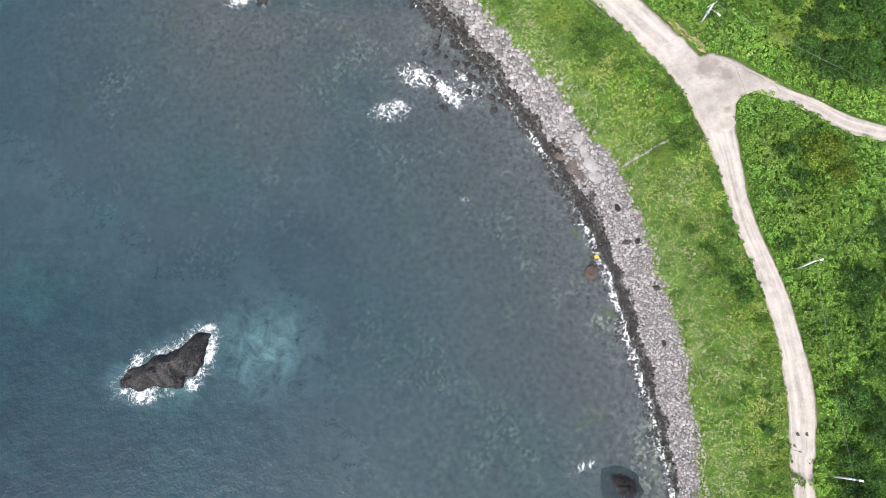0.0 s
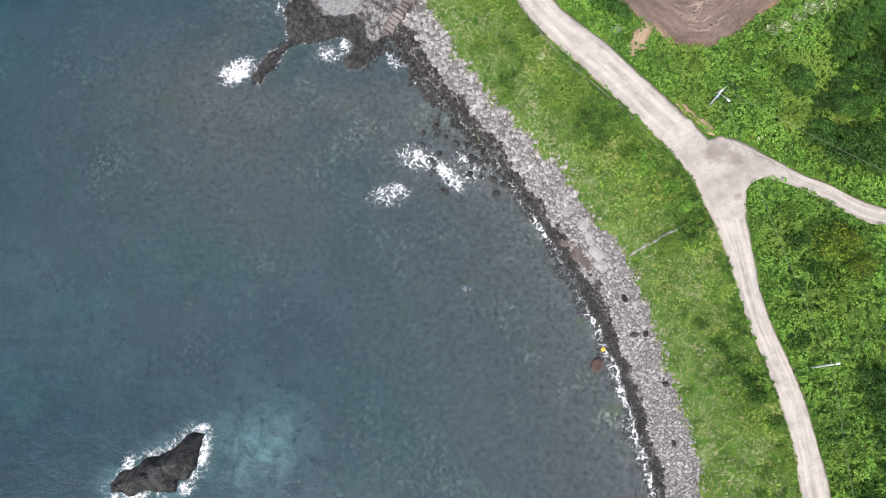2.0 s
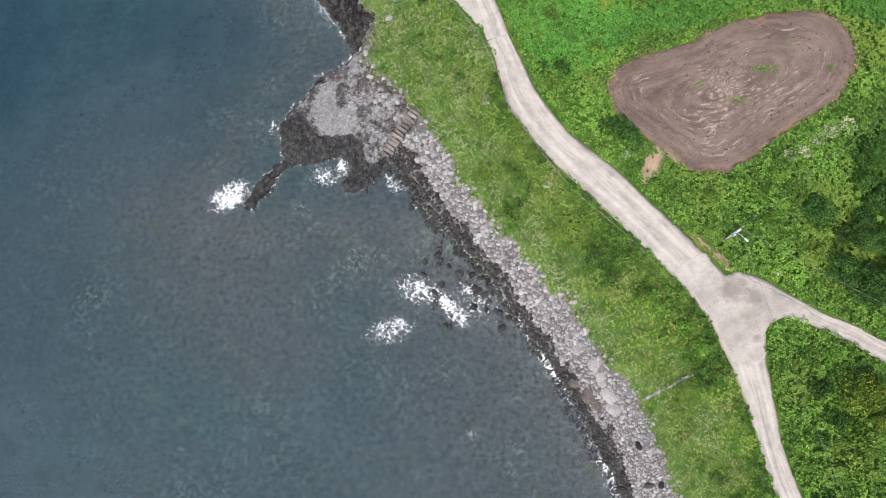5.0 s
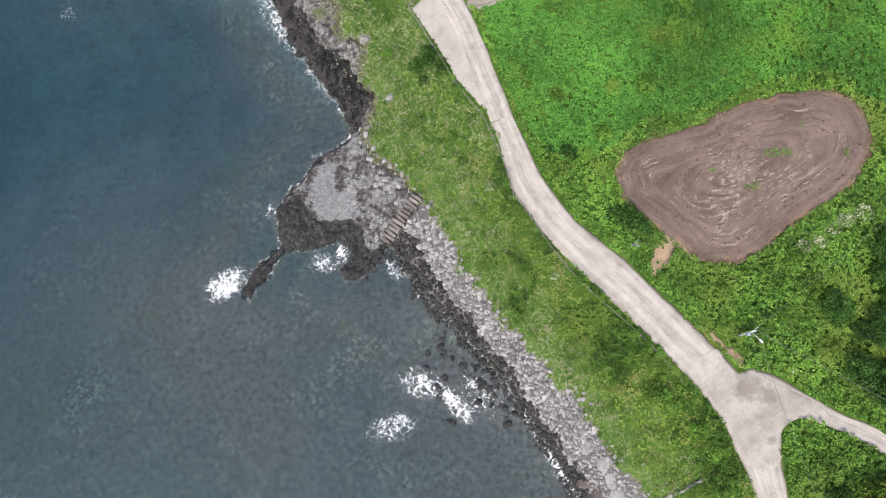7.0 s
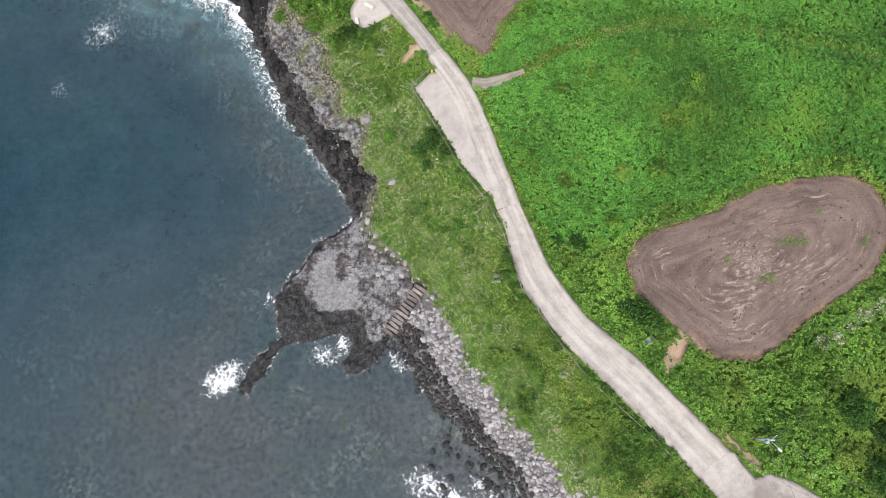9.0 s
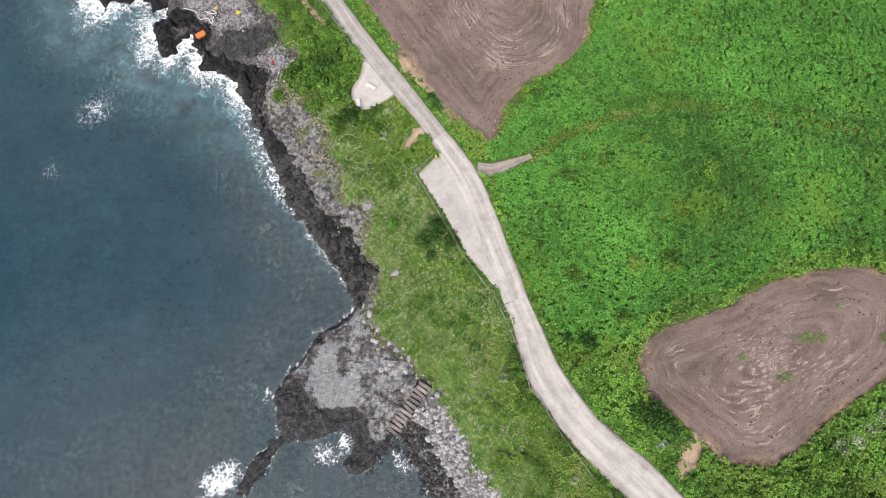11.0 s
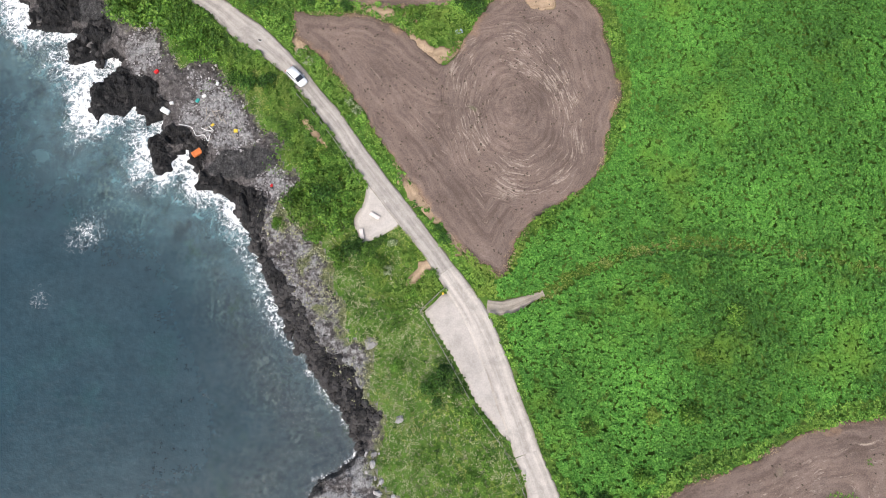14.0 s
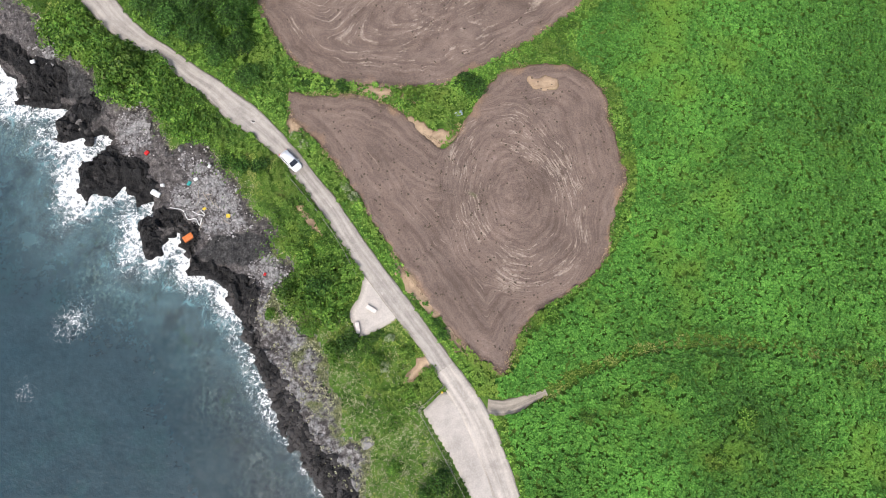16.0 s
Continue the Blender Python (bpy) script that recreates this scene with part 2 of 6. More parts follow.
def road_material(name, worn, pale, dirt, stain=None):
    """Worn concrete: pale wheel tracks, streaks along the way, dirt at the edges and a stain where one was left."""
    m, t, b = material(name, 0.9, 0.2)
    across = attribute(t, "across")
    comb = t.nodes.new("ShaderNodeCombineXYZ")
    t.links.new(maths(t, "MULTIPLY", across, 3.2), comb.inputs[0])
    t.links.new(maths(t, "MULTIPLY", attribute(t, "along"), 0.09), comb.inputs[1])
    streak = noise_of(t, 1.0, 6.0, 0.65, comb.outputs[0])
    c = ramp(t, mix(t, 0.75, noise_of(t, 0.6, 8.0, 0.72), streak), [(0.36, worn), (0.6, pale)])
    wheel = maths(t, "ABSOLUTE", maths(t, "SUBTRACT", maths(t, "ABSOLUTE", maths(t, "ADD", across, maths(t, "MULTIPLY", maths(t, "SUBTRACT", noise_of(t, 0.12, 3.0, 0.5), 0.5), 0.5))), 0.42))
    c = mix(t, maths(t, "MULTIPLY", ramp(t, wheel, [(0.0, 1.0), (0.22, 0.0)]), 0.6), c, tuple(min(0.8, 1.16 * v) for v in pale))
    rim = maths(t, "ADD", maths(t, "ABSOLUTE", across), maths(t, "MULTIPLY", maths(t, "SUBTRACT", noise_of(t, 0.5, 6.0, 0.7), 0.5), 0.45))
    c = mix(t, ramp(t, rim, [(0.9, 0.0), (1.1, 0.6)]), c, dirt)
    c = mix(t, 1.0, c, ramp(t, noise_of(t, 0.3, 8.0, 0.75), [(0.34, 0.84), (0.56, 1.05)]), "MULTIPLY")
    c = mix(t, 1.0, c, ramp(t, noise_of(t, 5.0, 7.0, 0.78), [(0.3, 0.78), (0.7, 1.1)]), "MULTIPLY")
    if stain:
        for x, y, r in stain:
            n = t.nodes.new("ShaderNodeVectorMath")
            n.operation = "DISTANCE"
            t.links.new(place(t), n.inputs[0])
            n.inputs[1].default_value = (x, y, 7.2)
            far = maths(t, "ADD", maths(t, "DIVIDE", n.outputs["Value"], r), maths(t, "MULTIPLY", maths(t, "SUBTRACT", noise_of(t, 0.5, 7.0, 0.7), 0.5), 2.0))
            c = mix(t, ramp(t, far, [(0.5, 0.7), (1.15, 0.0)]), c, (0.235, 0.2, 0.175))
    t.links.new(c, b.inputs["Base Color"])
    relief(t, b, noise_of(t, 9.0, 5.0, 0.7), 0.35, 0.05)
    return m


def water_material():
    """Sea water: the deeper the column, the less of the bed shows; foam lies on it in lace."""
    m = bpy.data.materials.new("sea_water")
    m.use_nodes = True
    t = m.node_tree
    b = t.nodes["Principled BSDF"]
    b.inputs["Roughness"].default_value, b.inputs["IOR"].default_value = 0.12, 1.33
    depth, foam, air = attribute(t, "depth"), attribute(t, "foam"), attribute(t, "aerated")
    body = ramp(t, maths(t, "ADD", maths(t, "DIVIDE", depth, 9.0), maths(t, "MULTIPLY", maths(t, "SUBTRACT", noise_of(t, 0.03, 5.0, 0.6), 0.5), 0.5)),
                [(0.03, (0.086, 0.103, 0.116)), (0.25, (0.055, 0.090, 0.105)), (0.6, (0.020, 0.050, 0.067)), (0.95, (0.010, 0.029, 0.045))])
    drift = noise_of(t, 0.045, 6.0, 0.65)
    body = mix(t, ramp(t, drift, [(0.52, 0.0), (0.66, 0.45)]), body, (0.030, 0.092, 0.096))
    # sky reflections off small wave facets, painted into the body colour as mottling
    body = mix(t, 1.0, body, ramp(t, mix(t, 0.5, noise_of(t, 0.8, 7.0, 0.72), noise_of(t, 0.2, 5.0, 0.6)), [(0.36, 0.84), (0.64, 1.18)]), "MULTIPLY")
    milk = maths(t, "MULTIPLY", air, ramp(t, noise_of(t, 0.35, 7.0, 0.65, distortion=0.8), [(0.35, 0.0), (0.65, 1.0)]), clamp=True)
    body = mix(t, milk, body, (0.19, 0.35, 0.38))
    lace_place = node(t, "ShaderNodeTexVoronoi", Scale=0.95)
    lace_place.feature = "DISTANCE_TO_EDGE"
    warp = t.nodes.new("ShaderNodeTexNoise")
    warp.inputs["Scale"].default_value, warp.inputs["Detail"].default_value = 0.9, 5.0
    t.links.new(place(t), warp.inputs["Vector"])
    shifted = node(t, "ShaderNodeVectorMath")
    shifted.operation = "MULTIPLY_ADD"
    t.links.new(warp.outputs["Color"], shifted.inputs[0])
    shifted.inputs[1].default_value = (2.2, 2.2, 0)
    t.links.new(place(t), shifted.inputs[2])
    t.links.new(shifted.outputs[0], lace_place.inputs["Vector"])
    fine = node(t, "ShaderNodeTexVoronoi", Scale=2.1)
    fine.feature = "DISTANCE_TO_EDGE"
    t.links.new(shifted.outputs[0], fine.inputs["Vector"])
    lace = maths(t, "ADD", ramp(t, lace_place.outputs["Distance"], [(0.0, 1.0), (0.17, 0.0)]), maths(t, "MULTIPLY", ramp(t, fine.outputs["Distance"], [(0.0, 1.0), (0.12, 0.0)]), 0.8))
    grain = mix(t, 0.5, noise_of(t, 0.4, 9.0, 0.72, distortion=1.6), noise_of(t, 1.7, 8.0, 0.75, distortion=0.8))
    want = maths(t, "ADD", foam, maths(t, "ADD", maths(t, "MULTIPLY", lace, 0.22), maths(t, "MULTIPLY", maths(t, "SUBTRACT", grain, 0.5), 2.0)))
    white = maths(t, "MULTIPLY", ramp(t, want, [(0.64, 0.0), (0.86, 0.28), (1.28, 1.0)]), ramp(t, foam, [(0.03, 0.0), (0.3, 1.0)]))
    colour = mix(t, white, body, (0.82, 0.84, 0.84))
    t.links.new(colour, b.inputs["Base Color"])
    t.links.new(ramp(t, white, [(0.0, 0.14), (1.0, 0.75)]), b.inputs["Roughness"])
    see = maths(t, "SUBTRACT", 1.0, maths(t, "POWER", 2.718, maths(t, "MULTIPLY", depth, -0.36)))
    see = maths(t, "MAXIMUM", maths(t, "MAXIMUM", maths(t, "ADD", see, 0.12), white), maths(t, "MULTIPLY", milk, 0.9), clamp=True)
    t.links.new(see, b.inputs["Alpha"])
    swell = maths(t, "ADD", noise_of(t, 0.55, 5.0, 0.6), maths(t, "MULTIPLY", noise_of(t, 2.4, 4.0, 0.6), 0.35))
    relief(t, b, maths(t, "ADD", swell, maths(t, "MULTIPLY", white, 0.4)), 0.55, 0.35)
    return m


M_SEABED, M_EARTH, M_SOIL, M_WATER = seabed_material(), earth_material(), soil_material(), water_material()
M_ROAD = road_material("pale_concrete", (0.36, 0.322, 0.285), (0.56, 0.512, 0.46), (0.26, 0.22, 0.165), [(34.0, 55.2, 2.6), (37.0, 54.2, 1.8), (36.9, 47.5, 1.1)])
M_ROAD_GREY = road_material("greyer_concrete", (0.29, 0.262, 0.235), (0.45, 0.412, 0.37), (0.19, 0.17, 0.13))
M_LAYBY = road_material("lay_by_concrete", (0.43, 0.39, 0.35), (0.54, 0.495, 0.45), (0.34, 0.30, 0.25))
M_TRACK = road_material("trodden_earth", (0.26, 0.23, 0.19), (0.40, 0.355, 0.30), (0.18, 0.18, 0.09))
M_BARE = road_material("dry_bare_earth", (0.30, 0.205, 0.13), (0.50, 0.37, 0.25), (0.20, 0.16, 0.07))
M_GRIT = rock_material("beach_grit", (0.06, 0.057, 0.056), (0.24, 0.23, 0.225), 0.8, 6.0, wet_to=0.7)
M_BARK = plain("bark", (0.11, 0.08, 0.055), 0.9, vary=0.5)
M_LAVA = rock_material("black_lava", (0.018, 0.017, 0.017), (0.075, 0.07, 0.068), 0.6, 3.5)
M_STONE = rock_material("pale_beach_stone", (0.21, 0.20, 0.197), (0.43, 0.412, 0.404), 0.9, 5.0, wet_to=0.42, per_piece=True)
M_DARKSTONE = rock_material("wet_dark_stone", (0.018, 0.017, 0.017), (0.075, 0.071, 0.068), 0.9, 5.0, per_piece=True)
M_CROP = leaf_material("crop_leaves", (0.042, 0.14, 0.018), (0.07, 0.21, 0.028), (0.128, 0.30, 0.047), (0.17, 0.30, 0.035), 0.06, (0.54, 0.68))
M_GRASS = leaf_material("verge_grass", (0.06, 0.135, 0.014), (0.165, 0.275, 0.036), (0.31, 0.39, 0.09), (0.34, 0.345, 0.13), 0.17, (0.47, 0.62), tone_scale=0.09)
M_DRY = leaf_material("salt_worn_grass", (0.17, 0.185, 0.085), (0.31, 0.32, 0.175), (0.48, 0.47, 0.33), (0.42, 0.39, 0.28), 0.25, (0.48, 0.64))
M_SCRUB = leaf_material("scrub_leaves", (0.042, 0.115, 0.014), (0.085, 0.205, 0.024), (0.20, 0.335, 0.055), (0.21, 0.30, 0.05), 0.08, (0.5, 0.65), tone_scale=0.1)
M_TREE = leaf_material("tree_leaves", (0.012, 0.038, 0.008), (0.034, 0.098, 0.015), (0.10, 0.21, 0.036), tone_scale=0.22)
M_TREE_PALE = leaf_material("yellowing_tree_leaves", (0.03, 0.08, 0.01), (0.08, 0.16, 0.018), (0.26, 0.31, 0.03), tone_scale=0.3)
M_BLOOM = leaf_material("pale_blossom_leaves", (0.06, 0.12, 0.03), (0.2, 0.28, 0.1), (0.55, 0.58, 0.42), tone_scale=0.3)

# ---- the plan, in metres ----
SHORE_SOUTH = [(26, -60), (25.1, -14), (23.9, -7.2), (22.6, -0.3), (20.9, 6.7), (19, 13.1), (17.2, 20.6), (14.7, 27.4), (12.1, 32.4), (9.5, 38.4),
               (5.8, 44.7), (2.2, 50.4), (-2.7, 58.2), (-9.3, 66.3), (-15.1, 71.5), (-17.3, 75.0)]
SHORE_HEAD = [(-18.8, 79.2), (-20.7, 79.6), (-22.8, 76.6), (-25.6, 74.6), (-27.7, 74.3), (-28.7, 75.6), (-26.8, 76.9), (-26.5, 78.4), (-27.2, 80.2), (-28.4, 81.2),
              (-30.7, 80.5), (-33.3, 79.8), (-36, 79.5), (-37.5, 79.2), (-39.3, 76.9), (-41.1, 73.9), (-43.2, 71.2), (-44.5, 72.3), (-43.4, 74.6), (-41.4, 77.4),
              (-39.4, 79), (-38.3, 80.4), (-39.1, 82.4), (-39.6, 85.9), (-38.2, 88.2), (-35.6, 91.4), (-33.3, 94.7), (-31.4, 96.2), (-29, 97.8), (-26.8, 99.6)]
SHORE_NORTH = [(-26.2, 101.2), (-28, 104.4), (-30.1, 108), (-32.6, 111.2), (-35.2, 114.8), (-37.7, 118.5), (-39.9, 123.8), (-41.9, 127.8), (-44.2, 133), (-46.5, 137.5),
               (-48.9, 143.1), (-54.6, 144.2), (-53.9, 148), (-56.6, 151.5), (-61, 147.2), (-62.9, 148.2), (-63.3, 152.2), (-60.5, 152.6), (-62.4, 157.7),
               (-65.9, 159.3), (-69.9, 160.4), (-73.9, 157.4), (-75, 162.5), (-70.9, 165.1), (-69.2, 167.7), (-71.8, 169.3), (-77.6, 168.4),
               (-79.9, 170.6), (-77.3, 173.7), (-81.4, 174.4), (-86.5, 175), (-88, 178.9), (-91.6, 182.9), (-120, 205), (-180, 240)]
SHORE = [(60, -1500)] + SHORE_SOUTH + SHORE_HEAD + SHORE_NORTH + [(-900, 1500)]
TURF_SOUTH = [(29, -60), (27.2, -13.7), (27.7, 1.3), (26.9, 10), (24.8, 17.2), (23.1, 24.7), (20.9, 33.4), (18, 39.4), (14.1, 45.5), (9.5, 52.3), (3.8, 58.2),
              (-4.1, 68.2), (-7.3, 73.3), (-10.1, 78), (-12.5, 82.8), (-14.9, 88.1), (-18.1, 91.5), (-22.2, 94.9), (-25, 97.8)]
TURF_NORTH = [(-23.1, 100.4), (-22.4, 104.6), (-24.3, 107), (-25.2, 111), (-23.6, 114), (-24.5, 116.6), (-27.6, 117.2), (-28.8, 119), (-28.5, 122), (-31, 126), (-30.8, 129), (-33.2, 133.4),
              (-39.2, 137.8), (-36.9, 142.9), (-39.2, 146.9), (-41, 150.9), (-43.3, 152.1), (-45.2, 155.7), (-47.6, 159.9), (-50.6, 162.4), (-53.1, 165.5), (-57.5, 163.7), (-59.4, 166.2),
              (-60.9, 170.6), (-65, 171), (-68.6, 173.3), (-71.4, 177.2), (-73.4, 179.9), (-78.1, 185.3), (-82.8, 189.4), (-110, 212), (-170, 250)]
TURF = [(63, -1500)] + TURF_SOUTH + TURF_NORTH + [(-880, 1500)]
# black lava, bare rock shelves, pebbles and pale rock on the shore
LAVA_RINGS = [
    [(-91.9, 187.2), (-89.4, 187.1), (-83.9, 182.3), (-79, 180.8), (-76.6, 178.1), (-77.1, 174.8), (-82.9, 174.3), (-87.1, 175.2), (-85.2, 178.3), (-87.5, 181.7), (-91.3, 183.1)],
    [(-79.3, 171), (-76.8, 172.9), (-74.3, 174.1), (-71.7, 174.7), (-69.8, 172.7), (-71.9, 170.9), (-73.3, 166.8), (-73.9, 169), (-77.1, 167.5), (-78.9, 168.1)],
    [(-74.5, 162.7), (-70.8, 165.5), (-68.5, 166.3), (-66.9, 164.4), (-65.8, 162.6), (-67.1, 158.3), (-68.8, 157.4), (-72.3, 158.4), (-72.9, 156.3), (-73.7, 156.9), (-74.2, 160.3)],
    [(-67.3, 163.2), (-64.2, 163.4), (-61.7, 161.9), (-62.1, 159.4), (-59.8, 158.7), (-60.2, 157.2), (-64.1, 155.8), (-64.8, 157.3), (-66.6, 158.3)],
    [(-63.4, 152.2), (-61.6, 153.4), (-58.8, 154.5), (-56.2, 153.9), (-54.1, 152), (-52.2, 150.2), (-52.7, 147.9), (-54.9, 146.8), (-56.9, 150.9), (-59.7, 151.2), (-59.6, 147.4), (-61.5, 146.3)],
    [(-54.6, 143.9), (-53.1, 146.2), (-49.7, 144.9), (-45.7, 143.2), (-42.4, 141.7), (-41.7, 139.6), (-43.3, 133), (-46.4, 138.2), (-49, 142.1)],
    [(-44.4, 133.5), (-41.9, 127.8), (-39.9, 123.8), (-37.7, 118.3), (-32.8, 111.2), (-28.2, 104.6), (-26, 100), (-24.4, 102.6), (-22.9, 105.5), (-24.9, 106.8), (-25.7, 109.4),
     (-26.9, 112.5), (-29.8, 114.3), (-32.6, 116.1), (-34.4, 120.2), (-36.9, 123.9), (-39.2, 128.1), (-42.5, 133.5)]]
SHELF_RINGS = [
    [(-39.4, 85.6), (-38, 88), (-35.7, 89.1), (-34.5, 87.1), (-32.5, 84.7), (-30.6, 83.7), (-26.7, 83.8), (-24.5, 83.4), (-24.2, 79.5), (-22.9, 78.7), (-19.9, 81), (-22.9, 76.4),
     (-25.5, 74.4), (-28.5, 75.4), (-27, 80.6), (-33.1, 79.5), (-45, 71), (-45, 73), (-38.5, 80), (-39.2, 82.9)],
    [(-50.4, 148.9), (-45.9, 149.4), (-42, 149.3), (-39.2, 146.9), (-41.3, 145.8), (-44.5, 143.9), (-49, 144.8), (-52.9, 145.7)],
    [(-78, 181), (-72, 177), (-69, 172), (-72, 170), (-75, 174), (-80, 176)]]
PEBBLE_RINGS = [
    [(-67.8, 169.6), (-65.7, 171.5), (-62.8, 171.8), (-60.7, 168.2), (-61, 165.1), (-63.7, 163.3), (-66.4, 164), (-67.9, 167.1)],
    [(-55.8, 163.8), (-51.1, 161.8), (-47.4, 157.5), (-44.9, 153.9), (-43.6, 150.3), (-46.9, 149.2), (-50.8, 149.3), (-54.9, 152.9), (-57.9, 154.7), (-58.1, 157.7), (-54.8, 158.3)],
    [(-44.4, 143.4), (-41.2, 145.7), (-38.4, 145.6), (-37.2, 142.2), (-38.8, 140), (-41.5, 140.6)],
    [(-84, 184), (-79, 184), (-76, 180), (-80, 180.5)]]
PALE_RINGS = [[(-32.8, 93.9), (-30.6, 95), (-29, 93.8), (-29.3, 91.8), (-28.2, 89.4), (-26.3, 90.9), (-24.7, 90.5), (-25.4, 85), (-26.9, 83.9), (-29.9, 83.6), (-31.4, 84), (-33, 85.9), (-35, 88.7), (-33.5, 91.5)],
              [(-24, 82.6), (-22.4, 83), (-20.6, 80.8), (-22.6, 79)]]
EAST = [(1500, 1500), (1500, -1500)]
# middle of the coast road and half its width
ROAD = [(42.5, -60, 1.7), (41.6, -13.3, 1.6), (42.3, -6.3, 1.8), (42.9, 1.0, 2.1), (42.2, 10.0, 1.8), (40.6, 18.0, 1.8), (38.1, 26.3, 1.7), (36.9, 31.5, 1.7), (36.2, 37.2, 2.0),
        (35.2, 42.8, 2.5), (34.2, 47.5, 3.2), (31.6, 53.8, 3.2), (25.3, 61.8, 3.1), (19.3, 68.4, 3.1), (15.0, 73.1, 3.1), (10.9, 77.0, 2.9), (7.4, 80.8, 2.7),
        (3.0, 87.5, 2.7), (1.5, 91.6, 2.4), (0.2, 96.2, 2.0), (-1.1, 99.6, 1.9)]
ROAD_MID = [(-1.1, 99.6, 1.9), (-3.1, 106, 1.9), (-5.2, 112.4, 1.9), (-7.4, 118.4, 1.9), (-9.6, 122.6, 1.8), (-12.5, 127.0, 1.6)]
ROAD_NORTH = [(-12.5, 127.0, 1.6), (-14.7, 130.4, 1.5), (-17.5, 134.2, 1.6), (-20.6, 138.4, 1.6), (-23.6, 142.6, 1.6),
              (-27.5, 148.2, 1.6), (-30.4, 152.7, 1.5), (-34.2, 157.7, 1.5), (-38.8, 163.3, 1.6), (-43.3, 167.5, 2.1), (-46.7, 170.2, 2.2), (-49.9, 173.2, 1.8),
              (-53.8, 176.0, 1.6), (-58.0, 179.4, 1.5), (-62.7, 182.5, 1.6), (-67.4, 186.4, 2.1), (-71, 190.6, 2.4), (-85, 207, 2.4), (-130, 250, 2.4)]
BRANCH = [(32.6, 55.2, 2.6), (35.6, 54.2, 3.6), (38.8, 53.4, 2.9), (42.3, 52.4, 1.75), (46.8, 50.1, 1.3), (51.5, 47.9, 1.4), (56.2, 45.0, 1.6), (62.3, 43.1, 1.5), (75, 39, 1.5), (110, 30, 1.5)]
LAYBY = [(-16, 120.8), (-12.9, 123.6), (-9.5, 122.5), (-5.4, 112), (-2.4, 102.6), (-3.4, 100.9), (-5.7, 103.4), (-8.4, 106.8), (-11.3, 113)]
PULL_IN = [(-19.5, 135.2), (-21.5, 133.5), (-25.4, 131.9), (-26.3, 133.4), (-27.1, 135.7), (-25.4, 138.6), (-24.6, 141.5), (-21.6, 139.2)]
KIDNEY = [(16.8, 89.8), (18.2, 92.7), (21.6, 95), (27.3, 96.4), (32.1, 98.3), (38.1, 101.2), (45.8, 103.1), (53.4, 103.6), (57.3, 101.8), (59.4, 97.3), (58.5, 92.4),
          (54.9, 87.2), (48.4, 83.1), (43.5, 80), (38.5, 76), (33.8, 74.2), (29.5, 74.8), (25.4, 78), (21.3, 81.7), (18, 85.1)]
HEART = [(-37.5, 172.1), (-32.8, 171.5), (-26.3, 171.3), (-21.6, 169.7), (-17.9, 167.6), (-15.2, 164.1), (-11.6, 161.9), (-8.8, 166), (-5.9, 170.9), (-2, 174.9), (1.8, 176.1), (7, 176),
         (11.1, 174.2), (14, 170.5), (14.6, 165.5), (16, 160.1), (16.5, 155.3), (13.7, 148.3), (12.9, 143.8), (10, 140.3), (6, 137.7), (2, 135.2), (-1.2, 131.8), (-3.5, 126),
         (-7.2, 128.2), (-11.3, 132), (-13.8, 135.5), (-16.8, 139.9), (-19.8, 144.4), (-23.3, 150), (-27.9, 157.6), (-32.6, 163.5), (-36.8, 167.5)]
FAR_FIELD = [(-43.3, 189.4), (-39.6, 181.7), (-36.6, 177.5), (-30.9, 174.2), (-24.4, 173.1), (-17.9, 172.4), (-12.3, 172.8), (-6.7, 175.3), (-1, 178.3), (4.9, 181.9),
             (10.8, 186), (15, 193), (14, 206), (-2, 214), (-25, 215), (-42, 206)]
CROP = [(-5, 125), (-4, 120), (-1.5, 110), (1.5, 101), (5, 95), (10, 91), (15, 93), (22, 98.5), (33, 101), (44, 105.5), (56, 106), (64, 100), (110, 95), (110, 260), (16, 260), (17, 196), (12, 184), (10, 178),
        (16, 171), (18, 158), (15, 146), (8, 137.5), (1, 132), (-2.5, 126)]
JUNCTION = [(29.2, 52.6), (31.4, 47.8), (32.8, 44.0), (37.2, 44.0), (37.9, 47.0), (38.7, 49.5), (41.6, 50.8), (45.0, 49.8), (45.6, 51.8), (42.0, 54.2), (38.7, 56.1), (35.0, 58.0), (33.4, 57.3), (31.4, 59.4), (29.6, 61.3), (25.2, 57.6)]
SPUR = [(-6.3, 121.2, 1.3), (-3.6, 121.0, 1.1), (-0.8, 121.9, 0.9), (2.5, 123.2, 0.5)]


def ribbon_line(rows, step=0.8):
    return rounded(rows, step=step)


ROAD_ALL = np.vstack([ribbon_line(ROAD, 1.5), ribbon_line(ROAD_MID, 1.5), ribbon_line(ROAD_NORTH, 1.5)])
BRANCH_ALL, SPUR_ALL = ribbon_line(BRANCH, 1.5), ribbon_line(SPUR, 1.0)


def road_gap(x, y):
    """Distance outside the edge of the nearest made way (negative on it)."""
    best = np.full(np.shape(x), 1e9)
    for rows in (ROAD_ALL, BRANCH_ALL, SPUR_ALL):
        for cx, cy, w in rows:
            best = np.minimum(best, np.hypot(x - cx, y - cy) - w)
    for ring in (LAYBY, PULL_IN, JUNCTION):
        d = line_distance(x, y, ring + ring[:1])
        best = np.minimum(best, np.where(inside(x, y, ring), -d, d))
    return best


def ring_gap(x, y, ring):
    d = line_distance(x, y, ring + ring[:1])
    return np.where(inside(x, y, ring), -d, d)


